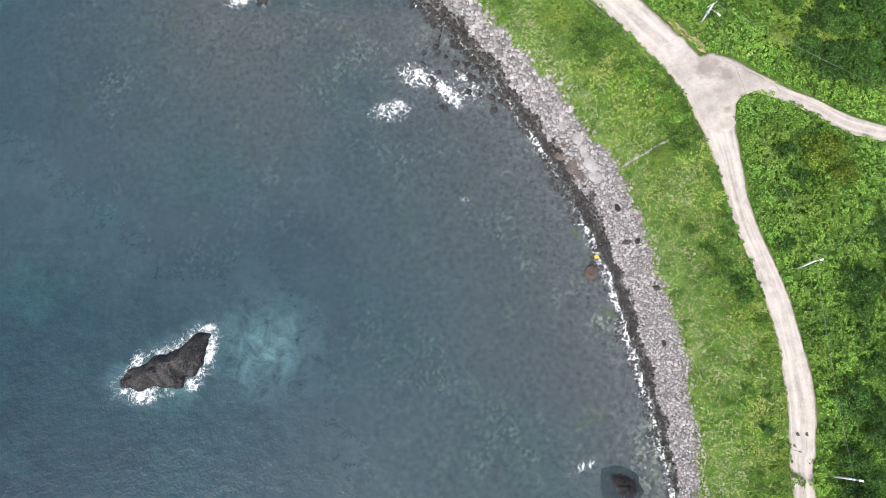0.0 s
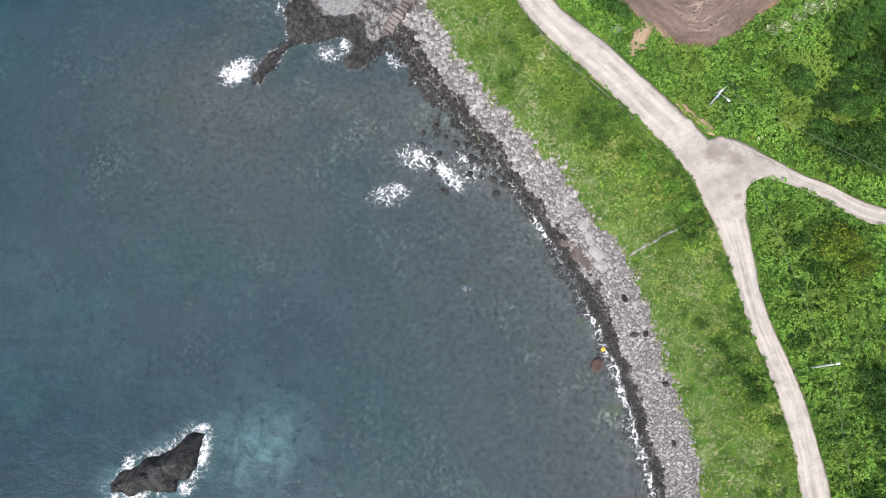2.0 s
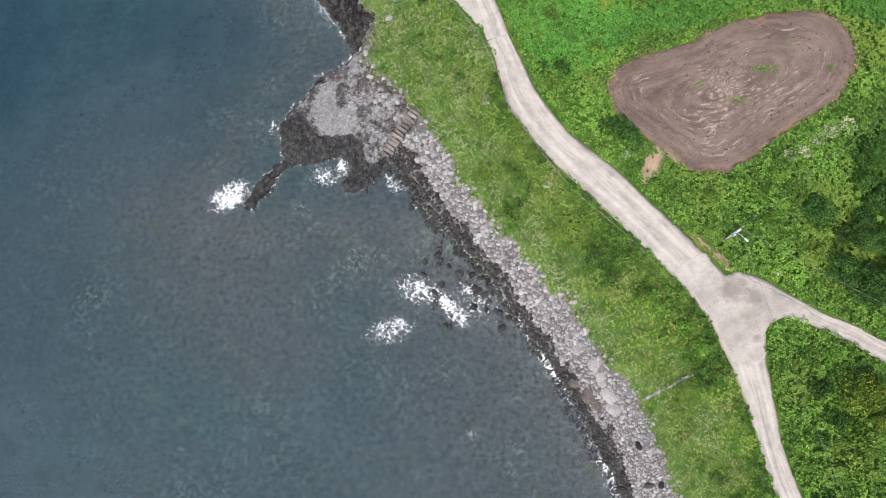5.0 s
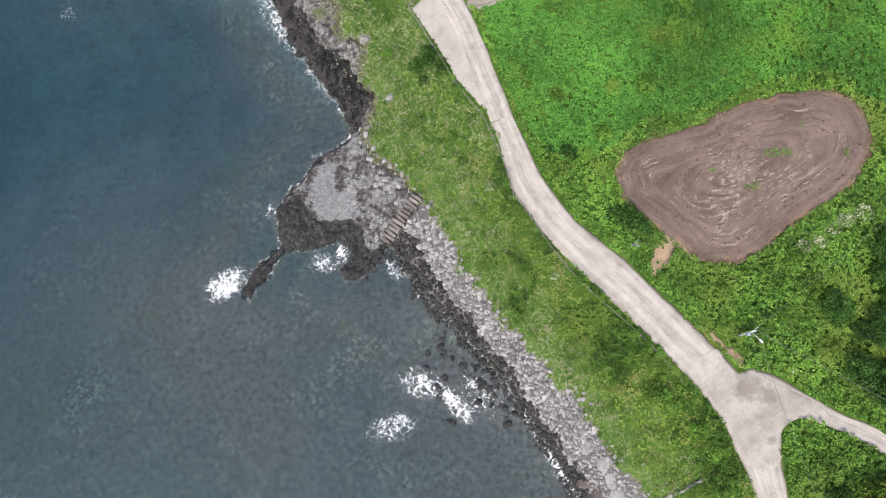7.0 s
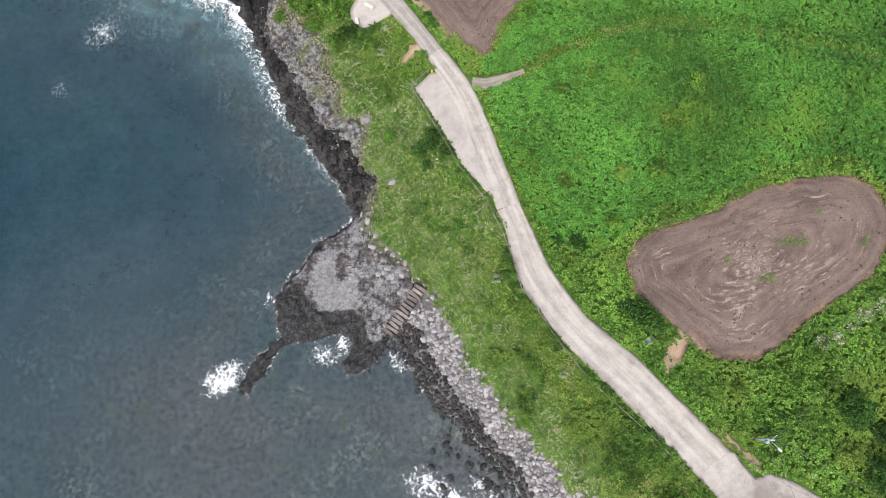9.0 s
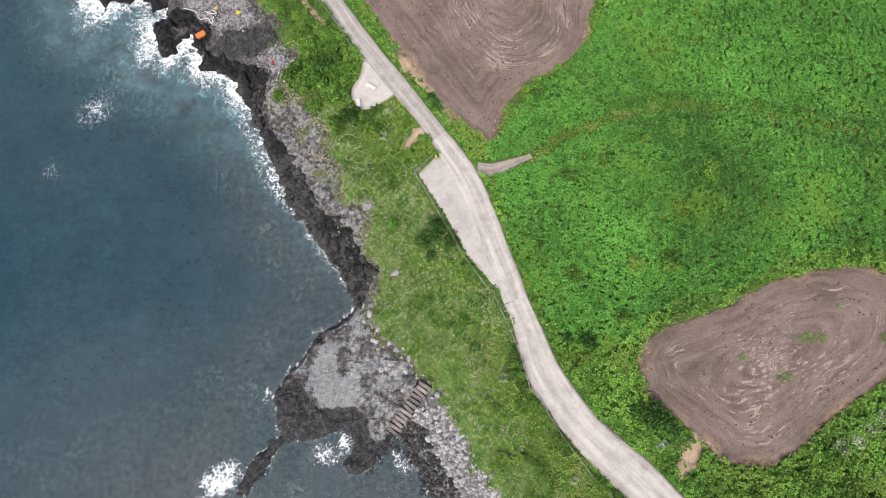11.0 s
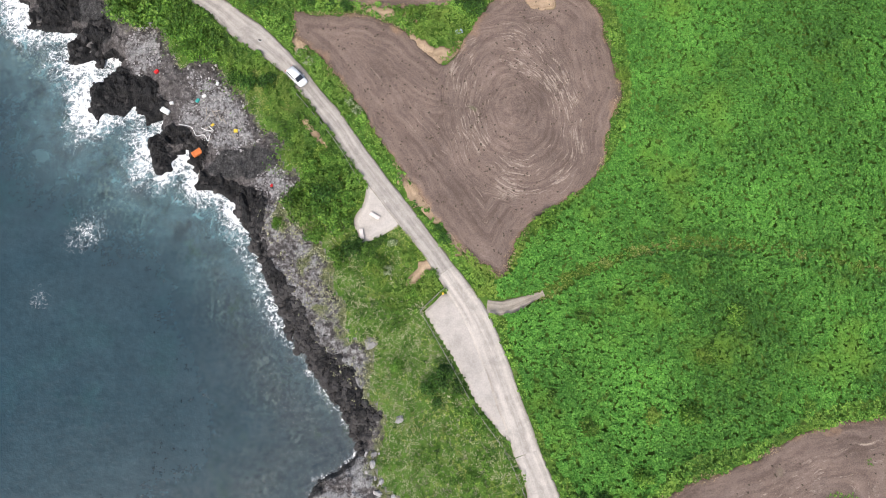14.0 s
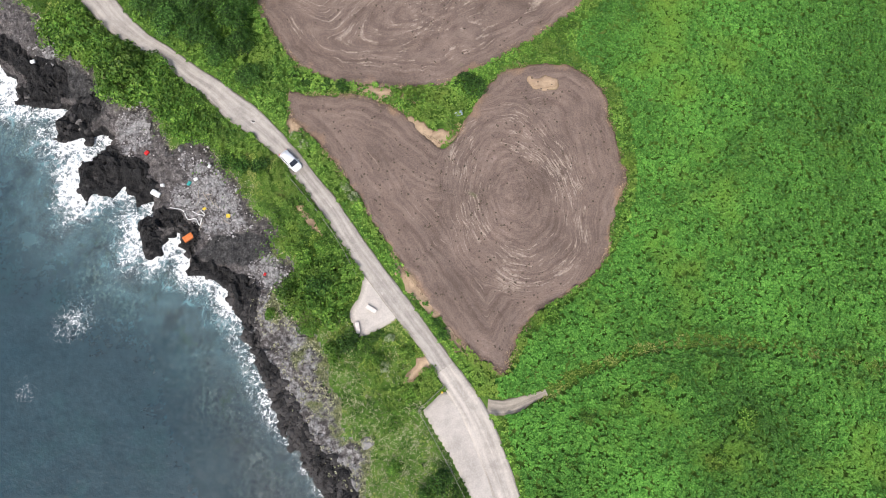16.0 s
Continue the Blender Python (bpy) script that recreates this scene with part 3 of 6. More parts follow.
def zone(x, y, rings, wander=0.9):
    """Distance inside the nearest of some rings, with an uneven edge."""
    best = np.full(np.shape(x), -99.0)
    for ring in rings:
        best = np.maximum(best, -ring_gap(x, y, ring))
    return best + wander * 2 * (fbm(x / 1.4, y / 1.4, 131) - 0.5)


def turf_distance(x, y, d1):
    return np.minimum(signed(x, y, TURF, TURF + EAST), d1 - 0.6)


def inland_level(x, y):
    z = 6.6 + 0.03 * np.clip(y - 115, 0, 80) + 0.5 * smooth(60, -10, y)
    return z + 2.6 * smooth(4, 32, x) * smooth(104, 122, y) + 0.02 * np.clip(x - 60, 0, 600)


def level(x, y, full=False):
    """Height of the bare ground and of the bed of the sea."""
    x, y = np.asarray(x, float), np.asarray(y, float)
    d1 = signed(x, y, SHORE, SHORE + EAST)
    rugged = smooth(62, 72, y)
    d1 = d1 + rugged * (1.4 * (fbm(x / 3.2, y / 3.2, 11) - 0.5) + 1.2 * (fbm(x / 1.0, y / 1.0, 12) - 0.5)) + (1 - rugged) * 0.9 * (fbm(x / 1.6, y / 1.6, 13) - 0.5)
    d2 = turf_distance(x, y, d1) + 3.6 * (fbm(x / 3.0, y / 3.0, 14) - 0.5) + 1.4 * (fbm(x / 0.9, y / 0.9, 15) - 0.5)
    lip = np.interp(y, [40, 70, 90, 110, 140, 180], [2.3, 2.6, 2.9, 3.7, 4.2, 4.5])
    z = lip * np.clip(d1 / np.maximum(d1 - d2, 0.4), 0, 1) ** 0.8
    z = np.where(d2 > 0, lip + (inland_level(x, y) - lip) * (1 - np.exp(-np.maximum(d2, 0) / 7)), z)
    bed = -0.15 - 2.9 * (1 - np.exp(np.minimum(d1, 0) / 24)) - 3.6 * smooth(-26, -92, d1) - 2.2 * smooth(64, 108, y) * smooth(-2, -18, d1) + 0.5 * (fbm(x / 9, y / 9, 3) - 0.5) * smooth(0, -8, d1)
    bed = bed + np.maximum(-0.35 - bed, 0) * 0.8 * smooth(1.5, 0.4, np.hypot((x + 5.5) / 9, (y - 59) / 8))
    bed = np.where(d1 < -60, bed - 0.01 * np.clip(-d1 - 60, 0, 2500), bed)
    z = np.where(d1 < 0, bed, z)
    return (z, d1, d2) if full else z


# ---- ground: one sheet from the sea bed to the horizon ----
def stretch(lo, hi, step, far, grow=1.25):
    mid = np.arange(lo, hi + step / 2, step)
    out, d = [], step
    while not out or out[-1] < far:
        d *= grow
        out.append((out[-1] if out else 0) + d)
    out = np.array(out)
    return np.r_[lo - out[::-1], mid, hi + out]


GX, GY = stretch(-96, 76, 0.65, 1700), stretch(-42, 206, 0.65, 1700)
XX, YY = np.meshgrid(GX, GY)
ZZ, D1, D2 = level(XX, YY, True)
GAP = np.where((np.abs(XX) < 130) & (np.abs(YY - 80) < 180), road_gap(XX, YY), 50)
FIELD_GAP = np.minimum(np.minimum(ring_gap(XX, YY, KIDNEY), ring_gap(XX, YY, HEART)), ring_gap(XX, YY, FAR_FIELD))
CALM = smooth(0.0, 3.0, np.minimum(GAP, FIELD_GAP))
ZZ = ZZ + np.where(D2 > 0, 0.35 * (fbm(XX / 2.5, YY / 2.5, 21) - 0.5) * CALM, 0)
ny, nx = XX.shape
ids = np.arange(nx * ny).reshape(ny, nx)
QUADS = np.stack([ids[:-1, :-1], ids[:-1, 1:], ids[1:, 1:], ids[1:, :-1]], -1).reshape(-1, 4)
wet = np.where(D1 < 0, 1, np.where(D2 < 0, 2, 0))[:-1, :-1].ravel()
ground = new("ground", mesh_from("ground", np.stack([XX, YY, ZZ], -1).reshape(-1, 3), QUADS, (M_EARTH, M_SEABED, M_GRIT), wet))
tagged(ground, "grassy coastal land running down to a stony sea bed", "ground", kind="structure")

# ---- sea ----
# foam: middle, half length, half width, turn in degrees, how much
FOAM = [(-15.2, 57.0, 6.6, 4.4, -20, 0.8), (-9.6, 53.6, 6.6, 2.6, -48, 0.88), (-19.6, 50.6, 7.0, 3.8, 12, 0.78), (-6, 55, 9.5, 6.5, -40, 0.64), (-7.1, 33.8, 2.6, 1.6, 30, 0.6),
        (6.4, 44.2, 8.0, 2.4, -55, 0.9), (-47.2, 73.8, 6.2, 4.4, 30, 0.9), (-31.2, 77.0, 5.0, 3.2, -10, 0.74), (-28.2, 78.6, 2.0, 2.8, 0, 0.86), (-19.6, 76.0, 2.2, 4.0, 25, 0.76), (-72.9, 136.3, 6.4, 5.0, 40, 0.62),
        (-79, 125.0, 3.5, 4.0, 20, 0.42), (11.6, -9.2, 4.0, 1.4, 25, 0.7), (-40.6, 86.5, 1.4, 3.4, 0, 0.7),
        (-48.2, 8.0, 2.2, 4.8, -15, 0.84), (-58.3, 1.4, 4.2, 2.4, 0, 0.84), (-59.6, 6.8, 1.8, 3.0, -25, 0.78), (-50.4, 3.0, 2.2, 1.8, 0, 0.82), (-48.4, 12.0, 2.0, 1.4, 0, 0.8)]
SEA_CRAG = [(-62.2, 3.5), (-61.2, 4.8), (-59.4, 5.7), (-58, 6.2), (-56.7, 7.6), (-53.9, 8.6), (-52.4, 9.5), (-50.9, 10.7), (-48.7, 11.5), (-47.7, 10.8), (-48.8, 9.2), (-48.6, 7), (-49.7, 4.8),
            (-51.6, 4.1), (-51.8, 2.6), (-54.6, 2.3), (-56.5, 2.6), (-58.1, 1.9), (-60, 2.6), (-61.6, 2.3)]


def sea():
    sx, sy = stretch(-100, 30, 0.6, 1700), stretch(-42, 206, 0.6, 1700)
    x, y = np.meshgrid(sx, sy)
    bed, d1, _ = level(x, y, True)
    reach = np.interp(y, [-60, 30, 45, 60, 72, 80, 100, 112, 128, 138, 150, 185], [3.2, 3.4, 3.0, 1.2, 1.5, 1.0, 2.0, 4.0, 5.0, 6.4, 7.8, 8.6]) * (0.55 + 0.9 * fbm(x / 7, y / 7, 5))
    top = np.interp(y, [-60, 60, 80, 100, 112, 130, 140, 190], [0.84, 0.68, 0.6, 0.66, 0.74, 0.78, 0.9, 0.92])
    foam = top * smooth(reach * 1.35, 0.0, -d1) * smooth(6, 0, d1) * (0.72 + 0.56 * fbm(x / 4.5, y / 4.5, 6))
    for mx, my, a, b, turn, much in FOAM:
        c, s = math.cos(radians(turn)), math.sin(radians(turn))
        u, v = ((x - mx) * c + (y - my) * s) / a, (-(x - mx) * s + (y - my) * c) / b
        foam = np.maximum(foam, much * smooth(1.25, 0.15, np.hypot(u, v)))
    ring = ring_gap(x, y, SEA_CRAG)
    foam = np.maximum(foam, 0.68 * smooth(3.6, 0.0, ring) * smooth(0.32, 0.62, fbm(x / 3.4, y / 3.4, 8) + 0.08))
    air = 0.95 * smooth(118, 140, y) * smooth(17, 2, -d1) + 0.35 * smooth(100, 112, y) * smooth(6, 0, -d1) + 0.3 * smooth(4, 0, ring)
    air = np.maximum(air, 0.5 * np.exp(-((x + 39) ** 2 + (y - 9) ** 2) / 46))
    z = 0.10 * (fbm(x / 3, y / 5, 31) - 0.5) + 0.22 * np.clip(foam - 0.4, 0, 1) * fbm(x / 1.5, y / 1.5, 32)
    n, m = x.shape
    k = np.arange(n * m).reshape(n, m)
    q = np.stack([k[:-1, :-1], k[:-1, 1:], k[1:, 1:], k[1:, :-1]], -1).reshape(-1, 4)
    keep = (d1[:-1, :-1] < 6).ravel()
    me = mesh_from("water", np.stack([x, y, z], -1).reshape(-1, 3), q[keep], (M_WATER,))
    number(me, "depth", np.clip(-bed, 0, 30) + 1.4 * smooth(0.2, -0.8, d1) * smooth(-9, -2, d1) * smooth(66, 74, y)), number(me, "foam", foam), number(me, "aerated", np.clip(air, 0, 1))
    return tagged(new("water", me), "grey-teal sea with white surf along the rocks", "sea", kind="structure")


sea()


# ---- made ways ----
def ribbon(name, rows, mat, lift, label, category, ragged=0.2, thick=0.25, rim=1.0):
    line = ribbon_line(rows, 0.6)
    tangent = np.gradient(line[:, :2], axis=0)
    tangent /= np.linalg.norm(tangent, axis=1)[:, None]
    side = np.stack([tangent[:, 1], -tangent[:, 0]], 1)
    across = np.array([-1, -1, -0.8, -0.4, 0, 0.4, 0.8, 1, 1])
    n, k = len(line), len(across)
    rough = np.zeros((n, k))
    for j in (0, 1, 7, 8):
        rough[:, j] = ragged * 2 * (fbm(line[:, 0] / 2.6, line[:, 1] / 2.6, 40 + (j > 4)) - 0.5) * np.sign(across[j])
    p = line[:, None, :2] + side[:, None, :] * (across[None, :, None] * line[:, None, 2:3] + rough[:, :, None])
    z = level(p[..., 0], p[..., 1]) + lift
    z[:, [0, -1]] -= thick
    ids = np.arange(n * k).reshape(n, k)
    q = np.stack([ids[:-1, :-1], ids[:-1, 1:], ids[1:, 1:], ids[1:, :-1]], -1).reshape(-1, 4)
    me = mesh_from(name, np.concatenate([p, z[..., None]], -1).reshape(-1, 3), q, (mat,))
    number(me, "across", np.broadcast_to(across * rim, (n, k)))
    run = np.r_[0, np.cumsum(np.hypot(*np.diff(line[:, :2], axis=0).T))]
    number(me, "along", np.broadcast_to(run[:, None], (n, k)))
    return tagged(new(name, me), label, category, kind="structure")


def course(x, y, gap, ring):
    """How the plough went: a number constant along a furrow, the way along it, and how much straw it turned up."""
    a = np.array(ring)
    mid = a.mean(0)
    wobble = (0.7 if len(ring) < 30 else 1.6) * (fbm(x / 11, y / 11, 64) - 0.5)
    if len(ring) < 30:
        u, v = (x - mid[0]) * 0.9 + (y - mid[1]) * 0.43, (y - mid[1]) * 0.9 - (x - mid[0]) * 0.43
        oval = 11 - np.hypot(u * 0.38, v)
        return gap + (oval - gap) * smooth(3.5, 9.5, gap) + wobble, np.arctan2(y - mid[1], x - mid[0]) * 14, smooth(1.0, 3.5, gap) * (0.55 + 0.6 * fbm(x / 9, y / 9, 65))
    # the heart: rounds about its broad lobe, the rest along its outline, a smooth wheel track between
    r = np.hypot((x + 0.9 + 0.18 * (y - 154)) / 0.74, y - 154) + 5.0 * (fbm(x / 9, y / 9, 63) - 0.5)
    rim = smooth(15.0, 17.5, r)
    track = line_distance(x, y, HEART_TRACK)
    straw = (1 - rim) * smooth(4, 10, r + 5 * (fbm(x / 5, y / 5, 67) - 0.5)) * (0.55 + 0.75 * fbm(x / 7, y / 7, 68)) + 0.62 * rim * smooth(4.0, 6.0, gap)
    straw = (straw + 0.1) * smooth(0.6, 1.8, track + 0.8 * (fbm(x / 2, y / 2, 66) - 0.5))
    return r + (gap - r) * rim + wobble, np.arctan2(y - 154, (x + 0.9) / 0.78) * 12, straw


HEART_TRACK = [(-5.4, 170), (-4.6, 162), (-1.4, 157.7), (-0.7, 153.1), (-1.8, 148.6), (-6.1, 144.9), (-10.4, 141.6), (-13.4, 138.3)]


def slab(name, ring, mat, lift, label, category, cell=0.5, furrow=0.0, ragged=0.15, kind="structure", closed_round=True, rim=True):
    """A patch of ground inside a smooth ring, with its own thickness; furrows follow its outline."""
    edge = rounded(ring, True, cell) if closed_round else np.array([a for p, q in zip(ring, ring[1:] + ring[:1]) for a in [np.array(p) + (np.array(q) - np.array(p)) * t for t in np.linspace(0, 1, max(2, int(math.dist(p, q) / cell)), endpoint=False)]])
    edge = edge + ragged * 2 * np.stack([fbm(edge[:, 0] / 1.3, edge[:, 1] / 1.3, 51) - 0.5, fbm(edge[:, 0] / 1.3, edge[:, 1] / 1.3, 52) - 0.5], 1)
    loop = pairs(edge)
    lo, hi = edge.min(0) - cell, edge.max(0) + cell
    x, y = np.meshgrid(np.arange(lo[0], hi[0], cell), np.arange(lo[1], hi[1], cell))
    gap = -ring_gap(x, y, loop)
    # pull the outer row of the grid onto the outline
    gx, gy = np.gradient(gap, cell)[::-1]
    n = np.hypot(gx, gy) + 1e-6
    pull = np.where((gap < 0.55 * cell) & (gap > -1.2 * cell), gap, 0)
    x, y = x - gx / n * pull, y - gy / n * pull
    z = level(x, y) + lift
    if furrow:
        z = z + furrow * np.sin(course(x, y, gap, ring)[0] * 2 * math.pi / 0.95) * smooth(0.4, 1.5, gap) * fbm(x / 3, y / 3, 62) + 0.2 * (fbm(x / 1.1, y / 1.1, 61) - 0.5)
    z = z - 0.5 * smooth(-0.05, -cell, gap) - np.where(pull != 0, 0.5 * lift, 0)
    ids = np.arange(x.size).reshape(x.shape)
    q = np.stack([ids[:-1, :-1], ids[:-1, 1:], ids[1:, 1:], ids[1:, :-1]], -1).reshape(-1, 4)
    g = gap.ravel()
    keep = (g[q] > -1.25 * cell).all(1) & (g[q] > 0).any(1)
    me = mesh_from(name, np.stack([x, y, z], -1).reshape(-1, 3), q[keep], (mat,))
    bm = bmesh.new()
    bm.from_mesh(me)
    bmesh.ops.delete(bm, geom=[v for v in bm.verts if not v.link_faces], context="VERTS")
    bm.to_mesh(me), bm.free()
    co = np.empty(len(me.vertices) * 3, np.float32)
    me.vertices.foreach_get("co", co)
    co = co.reshape(-1, 3)
    g = -ring_gap(co[:, 0], co[:, 1], loop)
    if furrow:
        ways = course(co[:, 0], co[:, 1], g, ring)
        for key, values in zip(("across", "along", "straw"), ways):
            number(me, key, values)
        number(me, "rim", g / 2)
    else:
        number(me, "across", (1.0 - np.clip(g / 1.2, 0, 1) * 0.75) if rim else 0.1 + 0 * g)
        number(me, "along", co[:, 0] * 0.6 - co[:, 1])
    return tagged(new(name, me), label, category, kind=kind)


ribbon("road", ROAD, M_ROAD, 0.10, "pale dusty concrete coast road with worn edges", "road")
ribbon("road_mid", ROAD_MID, M_ROAD, 0.105, "pale dusty concrete coast road beside the lay-by", "road", rim=0.86)
ribbon("road_north", ROAD_NORTH, M_ROAD_GREY, 0.105, "greyish worn single lane concrete coast road", "road")
slab("road_junction", JUNCTION, M_ROAD, 0.125, "worn pale concrete where the side lane joins", "road", 0.35, ragged=0.35, rim=False)
ribbon("branch_road", BRANCH, M_ROAD, 0.095, "narrow pale side lane joining the coast road", "road")
slab("lay_by", LAYBY, M_LAYBY, 0.088, "wide pale concrete lay-by beside the coast road", "pavement", 0.5, closed_round=False, ragged=0.1, rim=False)
slab("pull_in", PULL_IN, M_LAYBY, 0.086, "small pale concrete pull-in with two benches", "pavement", 0.4, ragged=0.08)
ribbon("field_spur", SPUR, M_TRACK, 0.07, "short greyish earth spur off the road", "path", 0.5)
slab("ploughed_field_kidney", KIDNEY, M_SOIL, 0.16, "brown ploughed kidney-shaped field with curved furrows", "field", 0.3, 0.075, ragged=0.7)
slab("ploughed_field_heart", HEART, M_SOIL, 0.16, "brown ploughed heart-shaped field with curving furrows", "field", 0.3, 0.075, ragged=0.7)
slab("ploughed_field_far", FAR_FIELD, M_SOIL, 0.16, "brown ploughed field behind a row of bushes", "field", 0.35, 0.07, ragged=0.7)


# ---- rocks of the shore ----
def shore_material():
    """Weathered volcanic rock: grey-brown, pale, wet and dark, or black lava, as the attributes say."""
    m, t, b = material("shore_rock", 0.85, 0.25)
    big, mid, small = noise_of(t, 0.3, 7.0, 0.65), noise_of(t, 1.2, 7.0, 0.68), noise_of(t, 4.0, 8.0, 0.72)
    both = mix(t, 0.5, mid, small)

    def where(name, sway, lo=0.4, hi=0.6):
        return ramp(t, maths(t, "ADD", attribute(t, name), maths(t, "MULTIPLY", maths(t, "SUBTRACT", mix(t, 0.5, big, mid), 0.5), sway)), [(lo, 0.0), (hi, 1.0)])

    c = ramp(t, both, [(0.36, (0.045, 0.040, 0.039)), (0.48, (0.125, 0.113, 0.108)), (0.58, (0.22, 0.20, 0.193)), (0.67, (0.48, 0.45, 0.43))])
    c = mix(t, 1.0, c, ramp(t, big, [(0.35, 0.7), (0.65, 1.2)]), "MULTIPLY")
    c = mix(t, where("pale", 3.2, 0.35, 0.75), c, ramp(t, both, [(0.36, (0.17, 0.165, 0.165)), (0.52, (0.35, 0.345, 0.34)), (0.66, (0.52, 0.51, 0.50))]))
    c = mix(t, where("grown", 2.2, 0.42, 0.7), c, ramp(t, small, [(0.4, (0.10, 0.125, 0.045)), (0.62, (0.27, 0.28, 0.14))]))
    c = mix(t, where("shelf", 2.2, 0.35, 0.65), c, ramp(t, both, [(0.38, (0.018, 0.018, 0.018)), (0.5, (0.058, 0.056, 0.055)), (0.64, (0.17, 0.165, 0.16))]))
    lava = where("lava", 1.0)
    c = mix(t, lava, c, ramp(t, both, [(0.40, (0.008, 0.008, 0.009)), (0.52, (0.025, 0.024, 0.024)), (0.66, (0.085, 0.080, 0.076))]))
    # open joints between the blocks
    joint = node(t, "ShaderNodeTexVoronoi", Scale=0.85)
    joint.feature = "DISTANCE_TO_EDGE"
    bent = node(t, "ShaderNodeTexNoise", Scale=0.7, Detail=4.0)
    t.links.new(place(t), bent.inputs["Vector"])
    t.links.new(mix(t, 0.45, place(t), bent.outputs["Color"], "ADD"), joint.inputs["Vector"])
    c = mix(t, maths(t, "MULTIPLY", ramp(t, joint.outputs["Distance"], [(0.0, 1.0), (0.1, 0.0)]), ramp(t, big, [(0.42, 0.0), (0.66, 0.7)])), c, (0.02, 0.019, 0.019))
    t.links.new(c, b.inputs["Base Color"])
    t.links.new(ramp(t, lava, [(0.0, 0.9), (1.0, 0.7)]), b.inputs["Roughness"])
    relief(t, b, maths(t, "ADD", small, maths(t, "MULTIPLY", mid, 0.8)), 0.9, 0.45)
    return m


M_SHORE = shore_material()


def coast(name, lo, hi, x0, x1, label, cell=0.3):
    x, y = np.meshgrid(np.arange(x0, x1, cell), np.arange(lo, hi + cell, cell))
    z, d1, d2 = level(x, y, True)
    warp = 1.2 * (fbm(x / 3, y / 3, 70) - 0.5)
    f1, f2, who = cells((x + warp) / 2.1, (y + warp) / 2.1, 71)
    g1, g2, small = cells(x / 0.8, y / 0.8, 73)
    crack = smooth(0.0, 0.18, f2 - f1)
    north = smooth(136, 142, y)
    head = smooth(103, 99, y)
    hot = zone(x, y, LAVA_RINGS)
    lava = smooth(-0.5, 0.5, hot)
    lava = np.maximum(lava, 0.75 * smooth(0.9, 0.1, d1) * (1 - 0.5 * head))
    shelf = np.maximum(smooth(-0.7, 0.7, zone(x, y, SHELF_RINGS)), 0.8 * head * smooth(1.4, 0.2, d1))
    pebble = smooth(-0.6, 0.8, zone(x, y, PEBBLE_RINGS))
    pale = np.maximum(smooth(-1.0, 1.4, zone(x, y, PALE_RINGS)), 0.55 * pebble)
    ledge = smooth(102, 106, y) * (1 - north)
    pale = np.maximum(pale, head * (0.3 + 0.45 * smooth(0.45, 0.62, fbm(x / 2.2, y / 2.2, 80))))
    pale = np.maximum(pale, 0.5 * ledge)
    grown = 0.75 * smooth(-2.5, 0.3, d2) * (1 - 0.4 * north)
    grown = np.maximum(grown, ledge * (0.18 + 0.5 * smooth(0.4, 0.62, fbm(x / 4, y / 4, 76))) * smooth(4.0, 6.0, d1))
    edge = smooth(-0.4, 1.0, d1)
    flat = np.maximum(smooth(-0.6, 0.9, zone(x, y, PALE_RINGS)), pebble)
    rise = edge * (0.5 + 0.35 * north)
    rough = (0.8 * (who - 0.35) * crack + 0.4 * (small - 0.4) + 0.6 * (fbm(x / 1.6, y / 1.6, 75) - 0.5)) * edge * (1 - 0.65 * flat)
    rough = rough * np.where(lava > 0.5, 1.3 + 0.8 * north, 0.85) * smooth(0.8, -1.2, d2)
    z = np.maximum(z, -0.8) + rise * smooth(0.5, -1.5, d2) + rough + 0.04 - 0.3 * smooth(0.2, 1.4, d2)
    z = z - 0.7 * smooth(0.1, -1.2, d1)
    # lava points stand up out of the surf with steep sides
    z = np.maximum(z, smooth(-0.9, 0.5, hot) * (1.1 + 0.8 * north + 0.9 * (who - 0.4) * crack + 0.5 * (small - 0.4)) - 0.9)
    ids = np.arange(x.size).reshape(x.shape)
    q = np.stack([ids[:-1, :-1], ids[:-1, 1:], ids[1:, 1:], ids[1:, :-1]], -1).reshape(-1, 4)
    a, b = d1.ravel(), d2.ravel()
    off = (x > -13.7 + (y - 87.4) * 0.78) & (y < 88)
    q = q[((a[q] > -1.4) | (hot.ravel()[q] > -0.8)).all(1) & (b[q] < 1.3).all(1) & ~off.ravel()[q].any(1)]
    used = np.unique(q)
    back = np.zeros(x.size, int)
    back[used] = np.arange(len(used))
    me = mesh_from(name, np.stack([x, y, z], -1).reshape(-1, 3)[used], back[q], (M_SHORE,), flat=True)
    for key, values in (("lava", lava), ("pale", pale), ("grown", grown), ("shelf", shelf)):
        number(me, key, values.ravel()[used])
    return tagged(new(name, me), label, "rock", kind="structure")


coast("rock_headland", 69.5, 102, -48, -11, "pale grey rock headland with a black wet rim")
coast("rock_ledge", 102, 139, -52, -20, "grey rock ledge with sparse growth above black boulders")
LAVA_SHORE = coast("lava_shore", 139, 200, -108, -33, "black lava points with a grey pebble beach behind")


def arrays_of(me):
    co = np.empty(len(me.vertices) * 3, np.float32)
    me.vertices.foreach_get("co", co)
    return co.reshape(-1, 3)


LAVA_TOP = arrays_of(LAVA_SHORE.data)


def rock_top(x, y):
    """Height of the rocky north shore at a place."""
    near = np.hypot(LAVA_TOP[:, 0] - x, LAVA_TOP[:, 1] - y) < 0.45
    return float(LAVA_TOP[near, 2].max()) if near.any() else at(x, y)


